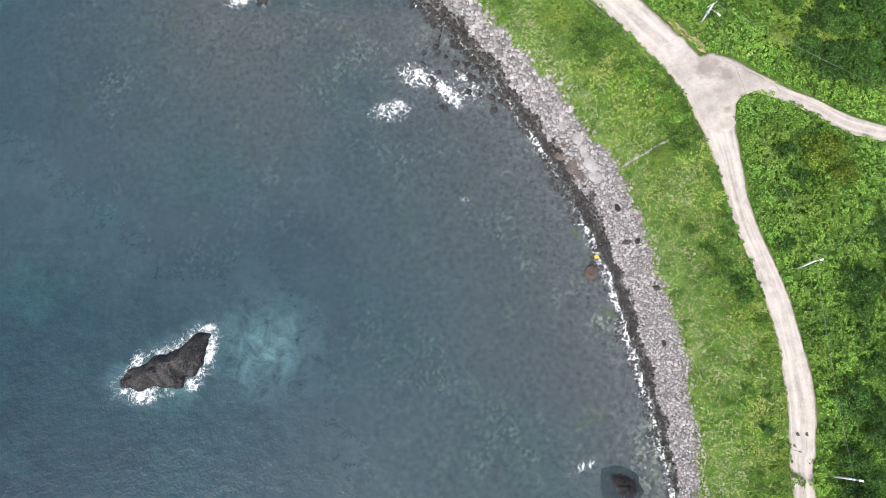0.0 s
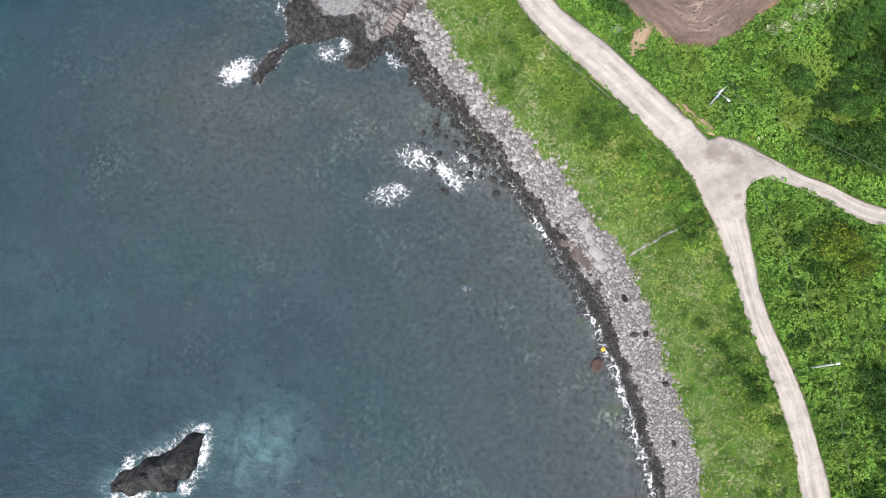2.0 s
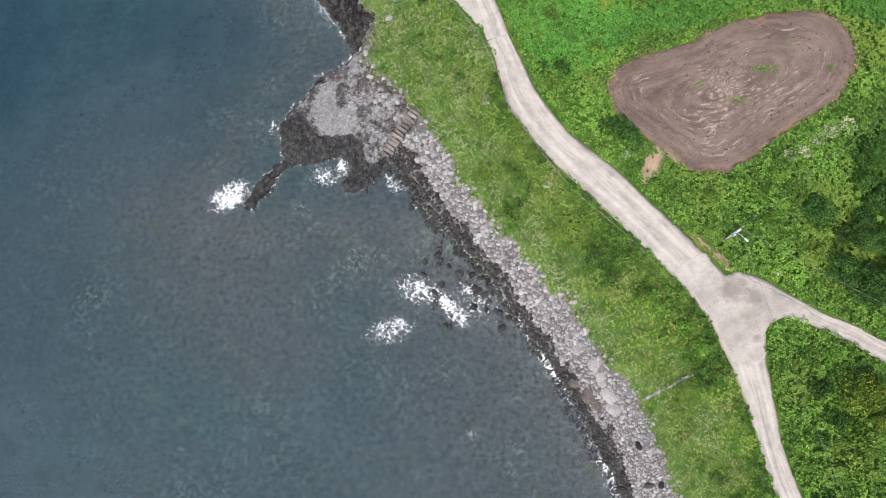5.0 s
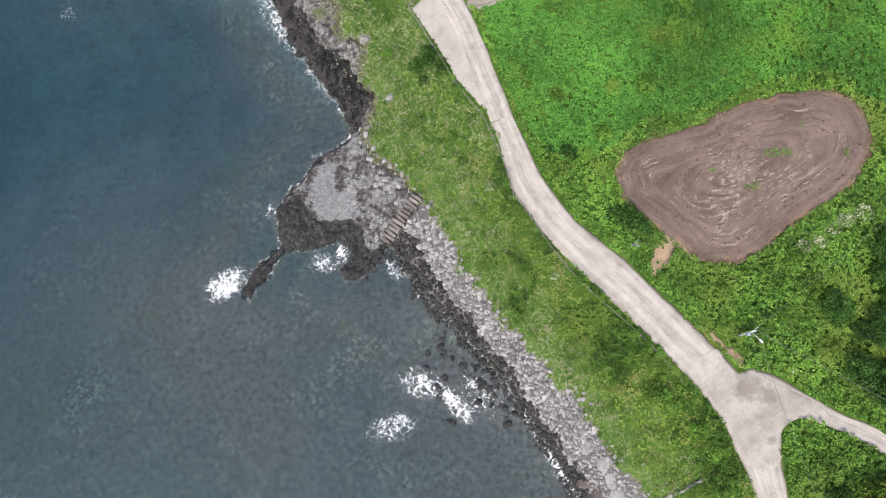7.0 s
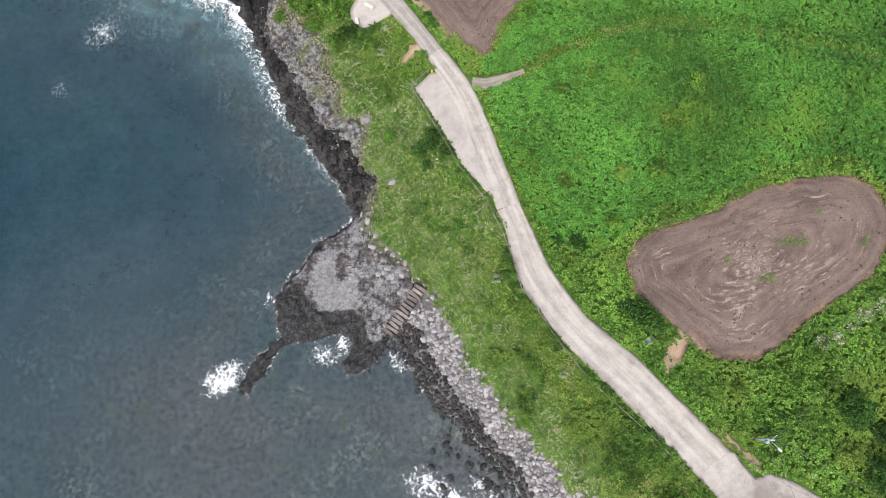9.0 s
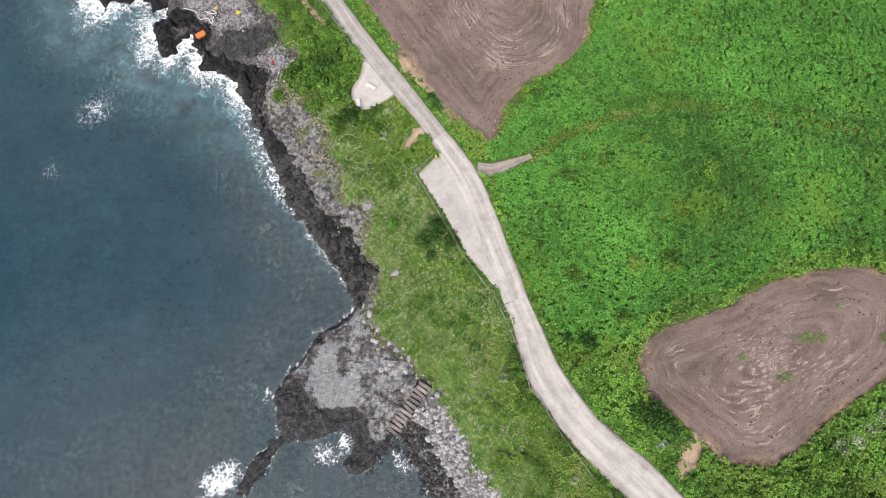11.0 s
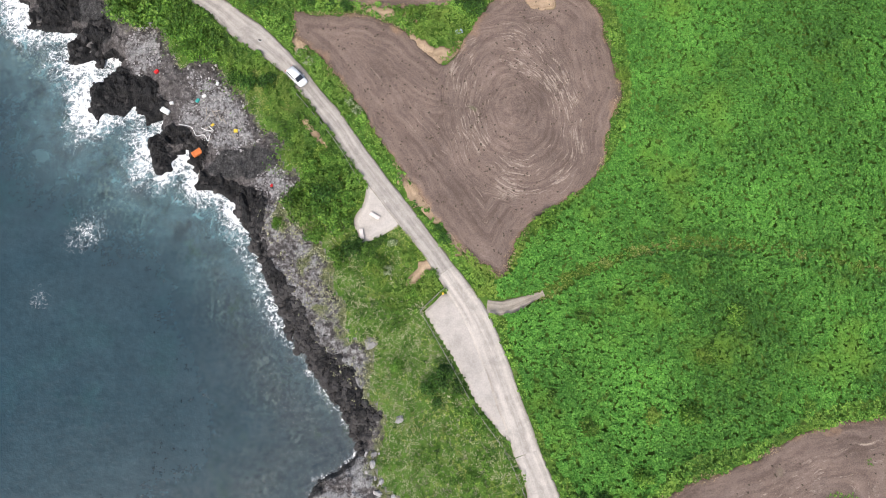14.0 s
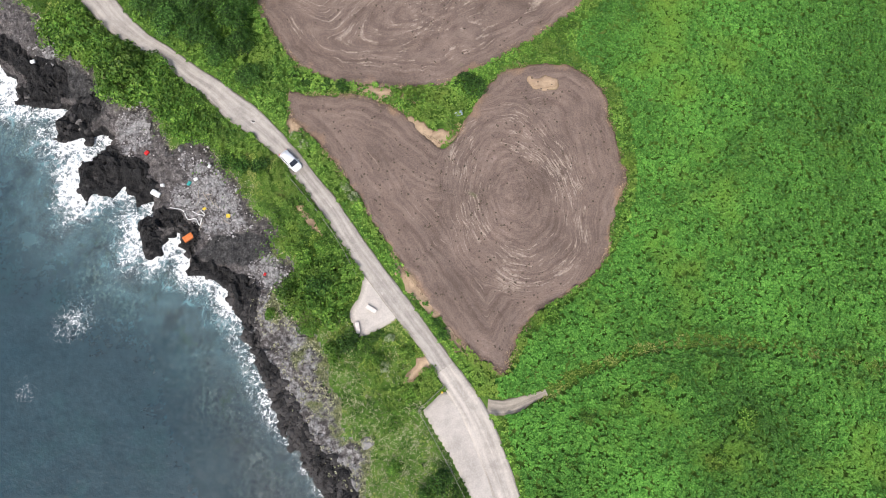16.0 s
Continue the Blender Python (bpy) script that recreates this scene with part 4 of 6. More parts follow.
def mound(name, ring, high, label, pale=0.0, cell=0.28, under=1.2):
    """A rock that rises from the sea inside a ring."""
    r = np.array(ring)
    lo, hi = r.min(0) - 2.2, r.max(0) + 2.2
    x, y = np.meshgrid(np.arange(lo[0], hi[0], cell), np.arange(lo[1], hi[1], cell))
    wob = 1.6 * (fbm(x / 2.2, y / 2.2, 81) - 0.5)
    gap = -ring_gap(x, y, pairs(rounded(ring, True, 0.6))) + wob
    f1, f2, who = cells(x / 1.7, y / 1.7, 82)
    z = high * smooth(-0.2, 2.6, gap) * (0.35 + 0.9 * fbm(x / 3.0, y / 3.0, 83)) + 0.7 * (who - 0.4) * smooth(0, 0.15, f2 - f1) * smooth(-0.3, 1, gap)
    z = z + 0.35 * (fbm(x / 0.8, y / 0.8, 84) - 0.5) - under * smooth(0.4, -1.8, gap)
    ids = np.arange(x.size).reshape(x.shape)
    q = np.stack([ids[:-1, :-1], ids[:-1, 1:], ids[1:, 1:], ids[1:, :-1]], -1).reshape(-1, 4)
    q = q[(gap.ravel()[q] > -1.9).all(1)]
    used = np.unique(q)
    back = np.zeros(x.size, int)
    back[used] = np.arange(len(used))
    me = mesh_from(name, np.stack([x, y, z], -1).reshape(-1, 3)[used], back[q], (M_SHORE,), flat=True)
    number(me, "lava", (0.95 - pale * smooth(-0.3, 0.9, gap + 0.9 * (fbm(x, y, 85) - 0.5))).ravel()[used])
    number(me, "pale", (0.35 * pale * smooth(2.4, 3.6, gap + 1.5 * (fbm(x / 2, y / 2, 86) - 0.5))).ravel()[used])
    number(me, "grown", (0.4 * pale * np.exp(-((x - r[:, 0].mean()) ** 2 + (y - r[:, 1].mean() + 2) ** 2) / 3)).ravel()[used])
    number(me, "shelf", (1.0 - 0.35 * pale * smooth(0.2, 1.2, gap) - 0.5 * pale * smooth(2.2, 3.4, gap + 1.5 * (fbm(x / 2, y / 2, 86) - 0.5))).ravel()[used])
    return tagged(new(name, me), label, "rock")


mound("sea_crag", SEA_CRAG, 3.4, "dark jagged sea rock ringed by white foam", 0.95)
mound("rock_spine", [(-37.8, 80.4), (-40.6, 78.2), (-42.7, 75.6), (-44.9, 72.4), (-43.7, 70.9), (-41.5, 73.6), (-39.2, 76.9)], 2.2, "narrow dark rock spine running out from the headland", 0.7)
mound("sea_rock", [(15.8, -10.8), (17.4, -10.3), (19.2, -11), (19.4, -13.4), (16.8, -13.8)], 1.3, "low black lava rock at the water's edge", 0.0)


# ---- stones ----
def ico(level_of, seed, flat=0.7, rough=0.22):
    bm = bmesh.new()
    bmesh.ops.create_icosphere(bm, subdivisions=level_of, radius=0.5)
    rng = np.random.default_rng(seed)
    stretch_by = Vector((1.0 + 0.3 * rng.random(), 0.75 + 0.25 * rng.random(), flat))
    for v in bm.verts:
        v.co = Vector(a * b for a, b in zip(v.co, stretch_by)) * (1 + rough * (rng.random() - 0.5) * 2)
    me = bpy.data.meshes.new("boulder")
    for f in bm.faces:
        f.smooth = False
    bm.to_mesh(me), bm.free()
    return me


def arrays(me):
    v = np.empty(len(me.vertices) * 3, np.float32)
    me.vertices.foreach_get("co", v)
    f = np.empty(len(me.polygons) * 3, np.int32)
    me.polygons.foreach_get("vertices", f)
    return v.reshape(-1, 3), f.reshape(-1, 3)


FINE_STONE, SMALL_STONE = [ico(2, s) for s in range(5)], [ico(1, 20 + s, rough=0.28) for s in range(5)]
FINE_ARRAYS, SMALL_ARRAYS = [arrays(m) for m in FINE_STONE], [arrays(m) for m in SMALL_STONE]


def heap(name, p, size, mat, label, seed=0, fine_from=0.75, category="stones"):
    """Many stones in one mesh."""
    rng = np.random.default_rng(seed)
    vs, fs, n = [], [], 0
    for q, s in zip(p, size):
        v, f = (FINE_ARRAYS if s > fine_from else SMALL_ARRAYS)[rng.integers(5)]
        a, b = rng.random() * 6.28, 0.5 * (rng.random() - 0.5)
        ca, sa = math.cos(a), math.sin(a)
        w = v * s
        w = np.stack([w[:, 0] * ca - w[:, 1] * sa, w[:, 0] * sa + w[:, 1] * ca, w[:, 2] + b * w[:, 0]], 1) + q
        vs.append(w), fs.append(f + n)
        n += len(v)
    me = mesh_from(name, np.vstack(vs), np.vstack(fs), (mat,), flat=True)
    return tagged(new(name, me), label, category, kind="stuff")


def jittered(x0, x1, y0, y1, step, rng):
    x, y = np.meshgrid(np.arange(x0, x1, step), np.arange(y0, y1, step))
    return (x + step * (rng.random(x.shape) - 0.5) * 0.95).ravel(), (y + step * (rng.random(x.shape) - 0.5) * 0.95).ravel()


rng = np.random.default_rng(11)
SX, SY, SS = [], [], []
for y0 in np.arange(-36, 84, 6):
    mean = float(np.interp(y0 + 3, [-40, 15, 40, 55, 84], [0.36, 0.38, 0.47, 0.6, 0.66]))
    x, y = jittered(-26, 32, y0, y0 + 6, mean * 0.87, rng)
    SX.append(x), SY.append(y), SS.append(mean * (0.6 + 0.85 * rng.random(x.size) ** 1.6))
SX, SY, SS = map(np.concatenate, (SX, SY, SS))
SZ, SD1, SD2 = level(SX, SY, True)
fringe = 1.2 * (fbm(SX / 2.5, SY / 2.5, 91) - 0.5)
keep = (SD1 > -1.3 + 2 * fringe) & (SD2 < 0.3 + 0.8 * fringe + 1.8 * (rng.random(SX.size) - 0.4)) & (SX > -14.4 + (SY - 87.4) * 0.78)
SX, SY, SS, SZ, SD1, SD2 = (a[keep] for a in (SX, SY, SS, SZ, SD1, SD2))
share = SD1 / np.maximum(SD1 - SD2, 0.3) + 0.5 * (fbm(SX / 3, SY / 3, 92) - 0.5)
dark = share < np.interp(SY, [-20, 10, 45, 60, 80], [0.32, 0.25, 0.24, 0.34, 0.46])
P = np.stack([SX, SY, np.maximum(SZ, -0.35) + (0.1 + 0.22 * rng.random(SS.size)) * SS], 1)
single = (~dark) & (SY > 56) & (SY < 79) & (SS > 0.55)
single &= np.cumsum(single) <= 290
heap("pale_boulders", P[~dark & ~single], SS[~dark & ~single], M_STONE, "pale grey rounded stones heaped along the beach", 1)
heap("dark_boulders", P[dark], SS[dark] * 1.05, M_DARKSTONE, "wet near-black stones at the water's edge", 2)
beach = thing("boulder_beach", "beach of pale grey rounded boulders below the grass", "beach")
for me in FINE_STONE:
    me.materials.append(M_STONE)
for k, (q, s) in enumerate(zip(P[single], SS[single])):
    ob = new("boulder", FINE_STONE[k % 5])
    ob.parent = beach
    ob.matrix_world = pose(*q, 14 * (rng.random() - 0.5), 14 * (rng.random() - 0.5), 360 * rng.random()) @ Matrix.Scale(s, 4)

# shoal stones, black boulders and pebbles further along
x, y = jittered(-16, 10, 40, 70, 1.25, rng)
z, d1, d2 = level(x, y, True)
k = (d1 < -0.6) & (d1 > -11) & (fbm(x / 4, y / 4, 95) > 0.5) & (np.hypot((x + 6) / 9, (y - 58) / 9) < 1.0)
heap("shoal_stones", np.stack([x, y, np.full(x.size, -0.12)], 1)[k], 0.4 + 0.9 * rng.random(k.sum()) ** 2, M_DARKSTONE, "dark stones breaking the surface of a shoal", 3)
x, y = jittered(-56, -20, 100, 142, 0.62, rng)
z, d1, d2 = level(x, y, True)
k = (d1 > -1.5) & (zone(x, y, LAVA_RINGS[-2:], 0.5) > -0.3) & (rng.random(x.size) < smooth(-1.8, 0.4, d1))
heap("black_boulders", np.stack([x, y, np.maximum(z, -0.3) + 0.5], 1)[k], 0.5 + 0.95 * rng.random(k.sum()) ** 1.7, M_LAVA, "black lava boulders along the surf", 4)
x, y = jittered(-96, -33, 138, 192, 0.5, rng)
z, d1, d2 = level(x, y, True)
k = (d1 > 1.0) & (d2 < 0.4) & ((zone(x, y, PEBBLE_RINGS) > -0.3) | ((d1 > 5) & (zone(x, y, SHELF_RINGS + LAVA_RINGS) < 0) & (rng.random(x.size) < 0.12)))
heap("grey_pebbles", np.stack([x, y, z + 0.9 + 0.15 * rng.random(x.size)], 1)[k], 0.18 + 0.34 * rng.random(k.sum()) ** 2, M_STONE, "pale grey stones and driftwood grit above the lava", 5)
x, y = jittered(-40, -13, 80, 101, 1.0, rng)
z, d1, d2 = level(x, y, True)
k = (d1 > 1.5) & (d2 < 0.8) & (x > -27) & (fbm(x / 4, y / 4, 98) > 0.47)
heap("loose_rocks", np.stack([x, y, z + 0.45], 1)[k], 0.35 + 0.7 * rng.random(k.sum()) ** 2, M_STONE, "loose pale rocks lying on the headland", 6)
x, y = jittered(-96, -46, 140, 186, 1.1, rng)
z, d1, d2 = level(x, y, True)
k = (zone(x, y, LAVA_RINGS[:-1]) > -0.2) & (rng.random(x.size) < 0.6)
heap("lava_blocks", np.stack([x, y, np.maximum(z, -0.2) + 0.7], 1)[k], 0.4 + 1.1 * rng.random(k.sum()) ** 2, M_LAVA, "broken black lava blocks on the points", 7)


# a stone slipway of slanted blocks between headland and beach
def slipway():
    root = thing("stone_slipway", "worn grey stone slipway of slanted slabs", "slipway")
    a, b = Vector((-15.2, 87.4)), Vector((-20.8, 80.2))
    r = random.Random(5)
    for i in range(13):
        c = a.lerp(b, (i + 0.5) / 13)
        z = 3.7 - 2.6 * i / 13 + 0.12 * (i % 2)
        bm = box(bmesh.new(), (1.6 + 0.8 * r.random(), 0.55, 0.8), pose(0, 0, 0, 14 + 14 * r.random(), 9 * (r.random() - 0.5), -38 + 12 * (r.random() - 0.5)), 0.09)
        for v in bm.verts:
            v.co += Vector((r.random() - 0.5, r.random() - 0.5, r.random() - 0.5)) * 0.09
        ob = part("slab", bm, M_SLAB, root, sharp=True)
        ob.matrix_world = pose(c.x, c.y, z)


M_SLAB = rock_material("slipway_stone", (0.09, 0.08, 0.074), (0.26, 0.225, 0.205), 0.6, 4.0, per_piece=True)
slipway()
pale_rock = new("lone_rock", FINE_STONE[2].copy())
tagged(pale_rock, "lone pale rock lying on the grass slope", "rock").matrix_world = pose(-19.9, 104.7, 4.6, 0, 0, 40) @ Matrix.Scale(1.3, 4)
pale_rock = new("lone_rock", FINE_STONE[1].copy())
tagged(pale_rock, "pale rock half sunk in the shore grass", "rock").matrix_world = pose(-24.4, 116.3, 3.9, 0, 0, 10) @ Matrix.Scale(1.8, 4)


M_RUST = rock_material("reddish_brown_rock", (0.05, 0.035, 0.03), (0.14, 0.095, 0.08), 0.8, 4.0)
M_BROWNSLAB = rock_material("wet_brown_slab", (0.06, 0.05, 0.044), (0.20, 0.17, 0.15), 0.5, 3.0)
M_PALESLAB = rock_material("pale_rock_slab", (0.26, 0.245, 0.235), (0.45, 0.43, 0.41), 0.4, 3.0)


def single_rock(x, y, size, mat, label, seed, flat=1.0):
    """One large rock, bedded a little in what it lies on."""
    me = FINE_STONE[seed % 5].copy()
    me.materials.clear()
    me.materials.append(mat)
    z = max(float(level(np.array([x]), np.array([y]))[0]), -0.2)
    tagged(new("rock", me), label, "rock").matrix_world = pose(x, y, z + 0.2 * size * flat, 0, 0, 57 * seed) @ Matrix.Diagonal((size, size * 0.8, size * flat, 1))


single_rock(13.9, 21.4, 2.3, M_RUST, "reddish brown rock just off the boulder beach", 1, 0.7)
for k, (x, y, size) in enumerate(((19.8, 26.1, 1.2), (21.4, 26.1, 1.0), (18.6, 31.9, 1.3), (24.0, 18.3, 1.2), (15.6, 25.4, 1.1), (24.6, 9.5, 0.9), (22.6, 3.0, 1.0))):
    single_rock(x, y, size, M_DARKSTONE, "dark boulder lying among paler beach stones", k)
for k, (x, y, size) in enumerate(((9.8, 41.6, 2.2), (11.6, 39.6, 2.6), (12.8, 38.0, 2.2), (10.6, 43.4, 1.8))):
    single_rock(x, y, size, M_BROWNSLAB, "flat wet brown rock slab at the waterline", k, 0.3)
for k, (x, y, size) in enumerate(((12.6, 44.4, 2.3), (14.6, 39.6, 3.0), (15.4, 37.4, 2.6), (10.6, 47.0, 1.9), (13.6, 42.0, 2.2))):
    single_rock(x, y, size, M_PALESLAB, "broad flat pale rock slab on the beach", k + 1, 0.35)


# ---- plants ----
def leaves(p, each, size, spread, tall, seed, thin=0.55, tilt=(-0.2, 1.0)):
    """Leaf blades round the points p: folded quads, thrown about each point."""
    r = np.random.default_rng(seed)
    n = len(p) * each
    c = np.repeat(p, each, 0).astype(np.float32)
    c[:, :2] += (r.random((n, 2)) - 0.5) * 2 * spread
    c[:, 2] += r.random(n) * tall
    a, e = r.random(n) * 6.283, tilt[0] + (tilt[1] - tilt[0]) * r.random(n)
    s = size * (0.6 + 0.8 * r.random(n))
    u = np.stack([np.cos(a) * np.cos(e), np.sin(a) * np.cos(e), np.sin(e)], 1) * s[:, None]
    w = np.stack([-np.sin(a), np.cos(a), 0.35 * (r.random(n) - 0.5)], 1) * (s * thin * 0.5)[:, None]
    lift = np.array([0, 0, 1]) * (0.12 * s)[:, None]
    v = np.stack([c - u * 0.5, c - u * 0.05 + w + lift, c + u * 0.5 - lift, c - u * 0.05 - w + lift], 1).reshape(-1, 3)
    return v, np.arange(n * 4).reshape(n, 4)


def cover(name, p, each, size, spread, tall, mat, label, category, seed, clump=0.0, dome=0.0, vary=0.3, tint=0.0, **more):
    """A cover of leaves; it grows in clumps of the given size, each a dome with a tone of its own."""
    own = np.zeros(len(p)) + tint
    if clump:
        wx = 0.5 * clump * (fbm(p[:, 0] / clump, p[:, 1] / clump, 141) - 0.5)
        f1, f2, who = cells((p[:, 0] + wx) / clump, (p[:, 1] - wx) / clump, 140 + seed)
        g1, g2, wide = cells(p[:, 0] / (4.2 * clump), p[:, 1] / (4.2 * clump), 150 + seed)
        p = p + np.array([0, 0, 1]) * (dome * (0.4 + 0.9 * who) * np.clip(1 - (f1 / 0.75) ** 2, 0, 1))[:, None]
        own = own + vary * (2 * who - 1) + 0.5 * vary * (2 * wide - 1)
    v, f = leaves(p, each, size, spread, tall, seed, **more)
    me = mesh_from(name, v, f, (mat,), flat=True)
    number(me, "tone", np.repeat(own, each * 4))
    return tagged(new(name, me), label, category, kind="stuff")


LAND_EAST = pairs(ROAD_ALL) + EAST
TAN_SPOTS = [(-16.6, 127.0, 2.8, 1.2, 40), (23.2, 75.8, 3.8, 1.5, 55), (26.0, 77.9, 3.2, 1.4, -35), (-21.5, 171.5, 6.0, 0.9, -12), (-15.2, 164.9, 3.6, 1.2, -48), (4.0, 172.8, 2.6, 1.2, -10), (-36.4, 166.3, 1.2, 1.9, 20), (-17.4, 139.6, 4.6, 1.2, -54),
             (-14.4, 135.9, 2.2, 1.1, -50), (-11.0, 131.2, 2.4, 0.7, -52), (-4.6, 127.3, 1.2, 2.0, 0), (-12.6, 163.6, 2.8, 1.3, 15), (-33.8, 150.8, 3.2, 0.6, -52), (31.3, 61.3, 4.2, 0.6, -48)]


def bare(x, y):
    out = np.full(np.shape(x), 9.0)
    for mx, my, a, b, turn in TAN_SPOTS:
        c, s = math.cos(radians(turn)), math.sin(radians(turn))
        out = np.minimum(out, np.hypot(((x - mx) * c + (y - my) * s) / a, (-(x - mx) * s + (y - my) * c) / b))
    return out


def spots(density, seed, x0=-96, x1=68, y0=-22, y1=201):
    r = np.random.default_rng(seed)
    n = int(density * (x1 - x0) * (y1 - y0))
    x, y = x0 + (x1 - x0) * r.random(n), y0 + (y1 - y0) * r.random(n)
    # leave out the sea and what the camera never comes near
    k = (x > np.interp(y, [-22, 20, 60, 80, 100, 120, 150, 200], [24, 14, -5, -18, -30, -34, -52, -95])) & (x > np.interp(y, [-22, 201], [20, -97]))
    return x[k], y[k]


def stand(density, seed, where):
    x, y = spots(density, seed)
    keep = where(x, y)
    x, y = x[keep], y[keep]
    z, d1, d2 = level(x, y, True)
    gap = np.minimum(road_gap(x, y), np.minimum(np.minimum(ring_gap(x, y, KIDNEY), ring_gap(x, y, HEART)), ring_gap(x, y, FAR_FIELD)))
    gap = gap + 0.7 * (fbm(x / 1.2, y / 1.2, 101) - 0.5)
    k = (d2 > 0.1) & (gap > 0.12) & (bare(x, y) + 0.9 * (fbm(x, y, 102) - 0.5) + 0.7 * (np.random.default_rng(9).random(x.size) - 0.5) > 0.82)
    return np.stack([x, y, z + 0.05], 1)[k], d2[k], gap[k]


TRACK_MID = [(1.5, 122.4), (6.7, 125.3), (15.9, 128.9), (25, 130.1), (33, 129.5), (42.6, 127.4), (54.6, 124.4), (75, 119)]
CROP_RING = pairs(rounded(CROP, True, 2))
p, d2, gap = stand(11.0, 201, lambda x, y: inside(x, y, CROP_RING) & (y > 88))
tr = line_distance(p[:, 0], p[:, 1], TRACK_MID)
trodden = smooth(1.5, 0.6, tr + 0.8 * (fbm(p[:, 0] / 2, p[:, 1] / 2, 103) - 0.5))
p[:, 2] += (0.1 + 0.9 * fbm(p[:, 0] / 3.2, p[:, 1] / 3.2, 104) ** 1.3) * (1 - 0.8 * trodden)
worn = trodden * np.interp(p[:, 0], [0, 10, 30, 45], [1, 0.9, 0.8, 0.5]) > np.random.default_rng(3).random(len(p))
rank = 0.3 * np.exp(-((p[:, 0] - 29) ** 2 + (p[:, 1] - 116) ** 2) / 70) + 0.12 * smooth(25, 60, p[:, 0]) - 0.1 * smooth(0.5, 0.7, fbm(p[:, 0] / 9, p[:, 1] / 9, 108))
rank = rank + 0.3 * np.exp(-((tr - 1.9) / 0.4) ** 2) * (p[:, 0] > 18)
cover("crop", p[~worn], 6, 0.37, 0.2, 0.22, M_CROP, "dense bright green leafy crop", "crop", 1, tilt=(-0.3, 0.7), thin=0.66, clump=0.95, dome=0.6, vary=0.17, tint=-rank[~worn])
cover("trodden_grass", p[worn], 4, 0.26, 0.2, 0.1, M_GRASS, "flattened yellowish grass along a field track", "grass", 2)

SCRUB_RING = pairs(rounded(CROP, True, 2))
p, d2, gap = stand(6.0, 202, lambda x, y: inside(x, y, LAND_EAST) & ~(inside(x, y, SCRUB_RING) & (y > 88)) & (y < 196))
tall = smooth(0.2, 2.5, gap)
p[:, 2] += (0.05 + 1.1 * fbm(p[:, 0] / 2.2, p[:, 1] / 2.2, 105) ** 1.5) * tall
cover("scrub", p, 6, 0.38, 0.24, 0.32, M_SCRUB, "tangled green scrub and creepers", "scrub", 3, tilt=(-0.3, 0.8), thin=0.62, clump=1.7, dome=0.9, vary=0.26)

p, d2, gap = stand(9.0, 203, lambda x, y: ~inside(x, y, LAND_EAST))
bleak = np.interp(p[:, 1], [-20, 20, 60, 84, 96, 118, 126, 140, 150], [13, 13, 10, 12, 26, 23, 12, 6, 3])
salt = smooth(1.0, 0.15, d2 / bleak + 1.5 * (fbm(p[:, 0] / 4, p[:, 1] / 4, 106) - 0.5)) > np.random.default_rng(4).random(len(p)) * 1.1
lush = fbm(p[:, 0] / 5, p[:, 1] / 5, 107) + 0.5 * (fbm(p[:, 0] / 1.6, p[:, 1] / 1.6, 109) - 0.5) + 0.16 * smooth(138, 146, p[:, 1]) + 0.1 * smooth(3.0, 0.5, gap)
weedy = (lush > 0.56) & ~salt
p[:, 2] += np.where(salt, 0, 0.6 * smooth(0.48, 0.75, lush)) * smooth(0.1, 1.5, gap)
mild = ~salt & ~weedy
cover("verge_grass", p[mild], 5, 0.28, 0.2, 0.2, M_GRASS, "rough green and yellowing grass on the slope", "grass", 4, thin=0.42, clump=0.8, dome=0.3, vary=0.4)
cover("verge_weeds", p[weedy], 6, 0.34, 0.24, 0.28, M_SCRUB, "clumps of darker green weeds in the grass", "weeds", 12, thin=0.6, clump=1.3, dome=0.7, vary=0.35)
cover("shore_grass", p[salt], 5, 0.17, 0.22, 0.12, M_DRY, "short salt-bleached grass above the rocks", "grass", 5, thin=0.45, clump=0.6, dome=0.15, vary=0.4)

# dry straw left standing round the ploughed fields
M_STRAW = leaf_material("dry_straw", (0.19, 0.13, 0.07), (0.36, 0.25, 0.15), (0.5, 0.39, 0.25), tone_scale=0.3)
x, y = jittered(-44, 62, 70, 190, 0.33, rng)
ringed = np.minimum(np.minimum(ring_gap(x, y, KIDNEY), ring_gap(x, y, HEART)), ring_gap(x, y, FAR_FIELD))
k = (np.abs(ringed - 0.1) < 2.2 * (fbm(x / 3, y / 3, 123) - 0.38) + 0.5 * (rng.random(x.size) - 0.5)) & (road_gap(x, y) > 0.3)
cover("field_edge_straw", np.stack([x, y, level(x, y) + 0.22], 1)[k], 4, 0.26, 0.2, 0.25, M_STRAW, "dry tan straw and dead weeds round the fields", "grass", 13, thin=0.3, clump=0.7, dome=0.2)

x, y = jittered(-52, -20, 100, 140, 0.42, rng)
z, d1, d2 = level(x, y, True)
k = (d2 < 0.2) & (d1 > 2.6) & (rng.random(x.size) < smooth(-9, 0.5, d2) * smooth(0.36, 0.6, fbm(x / 2.6, y / 2.6, 121)))
cover("ledge_tufts", np.stack([x, y, z + 0.75], 1)[k], 4, 0.24, 0.2, 0.15, M_DRY, "sparse dry tufts growing on the rock ledge", "grass", 10)
x, y = jittered(-98, -34, 139, 194, 0.5, rng)
z, d1, d2 = level(x, y, True)
k = (d2 < 0.2) & (d1 > 5) & (rng.random(x.size) < smooth(-5, 0.5, d2) * smooth(0.42, 0.62, fbm(x / 2.6, y / 2.6, 122)))
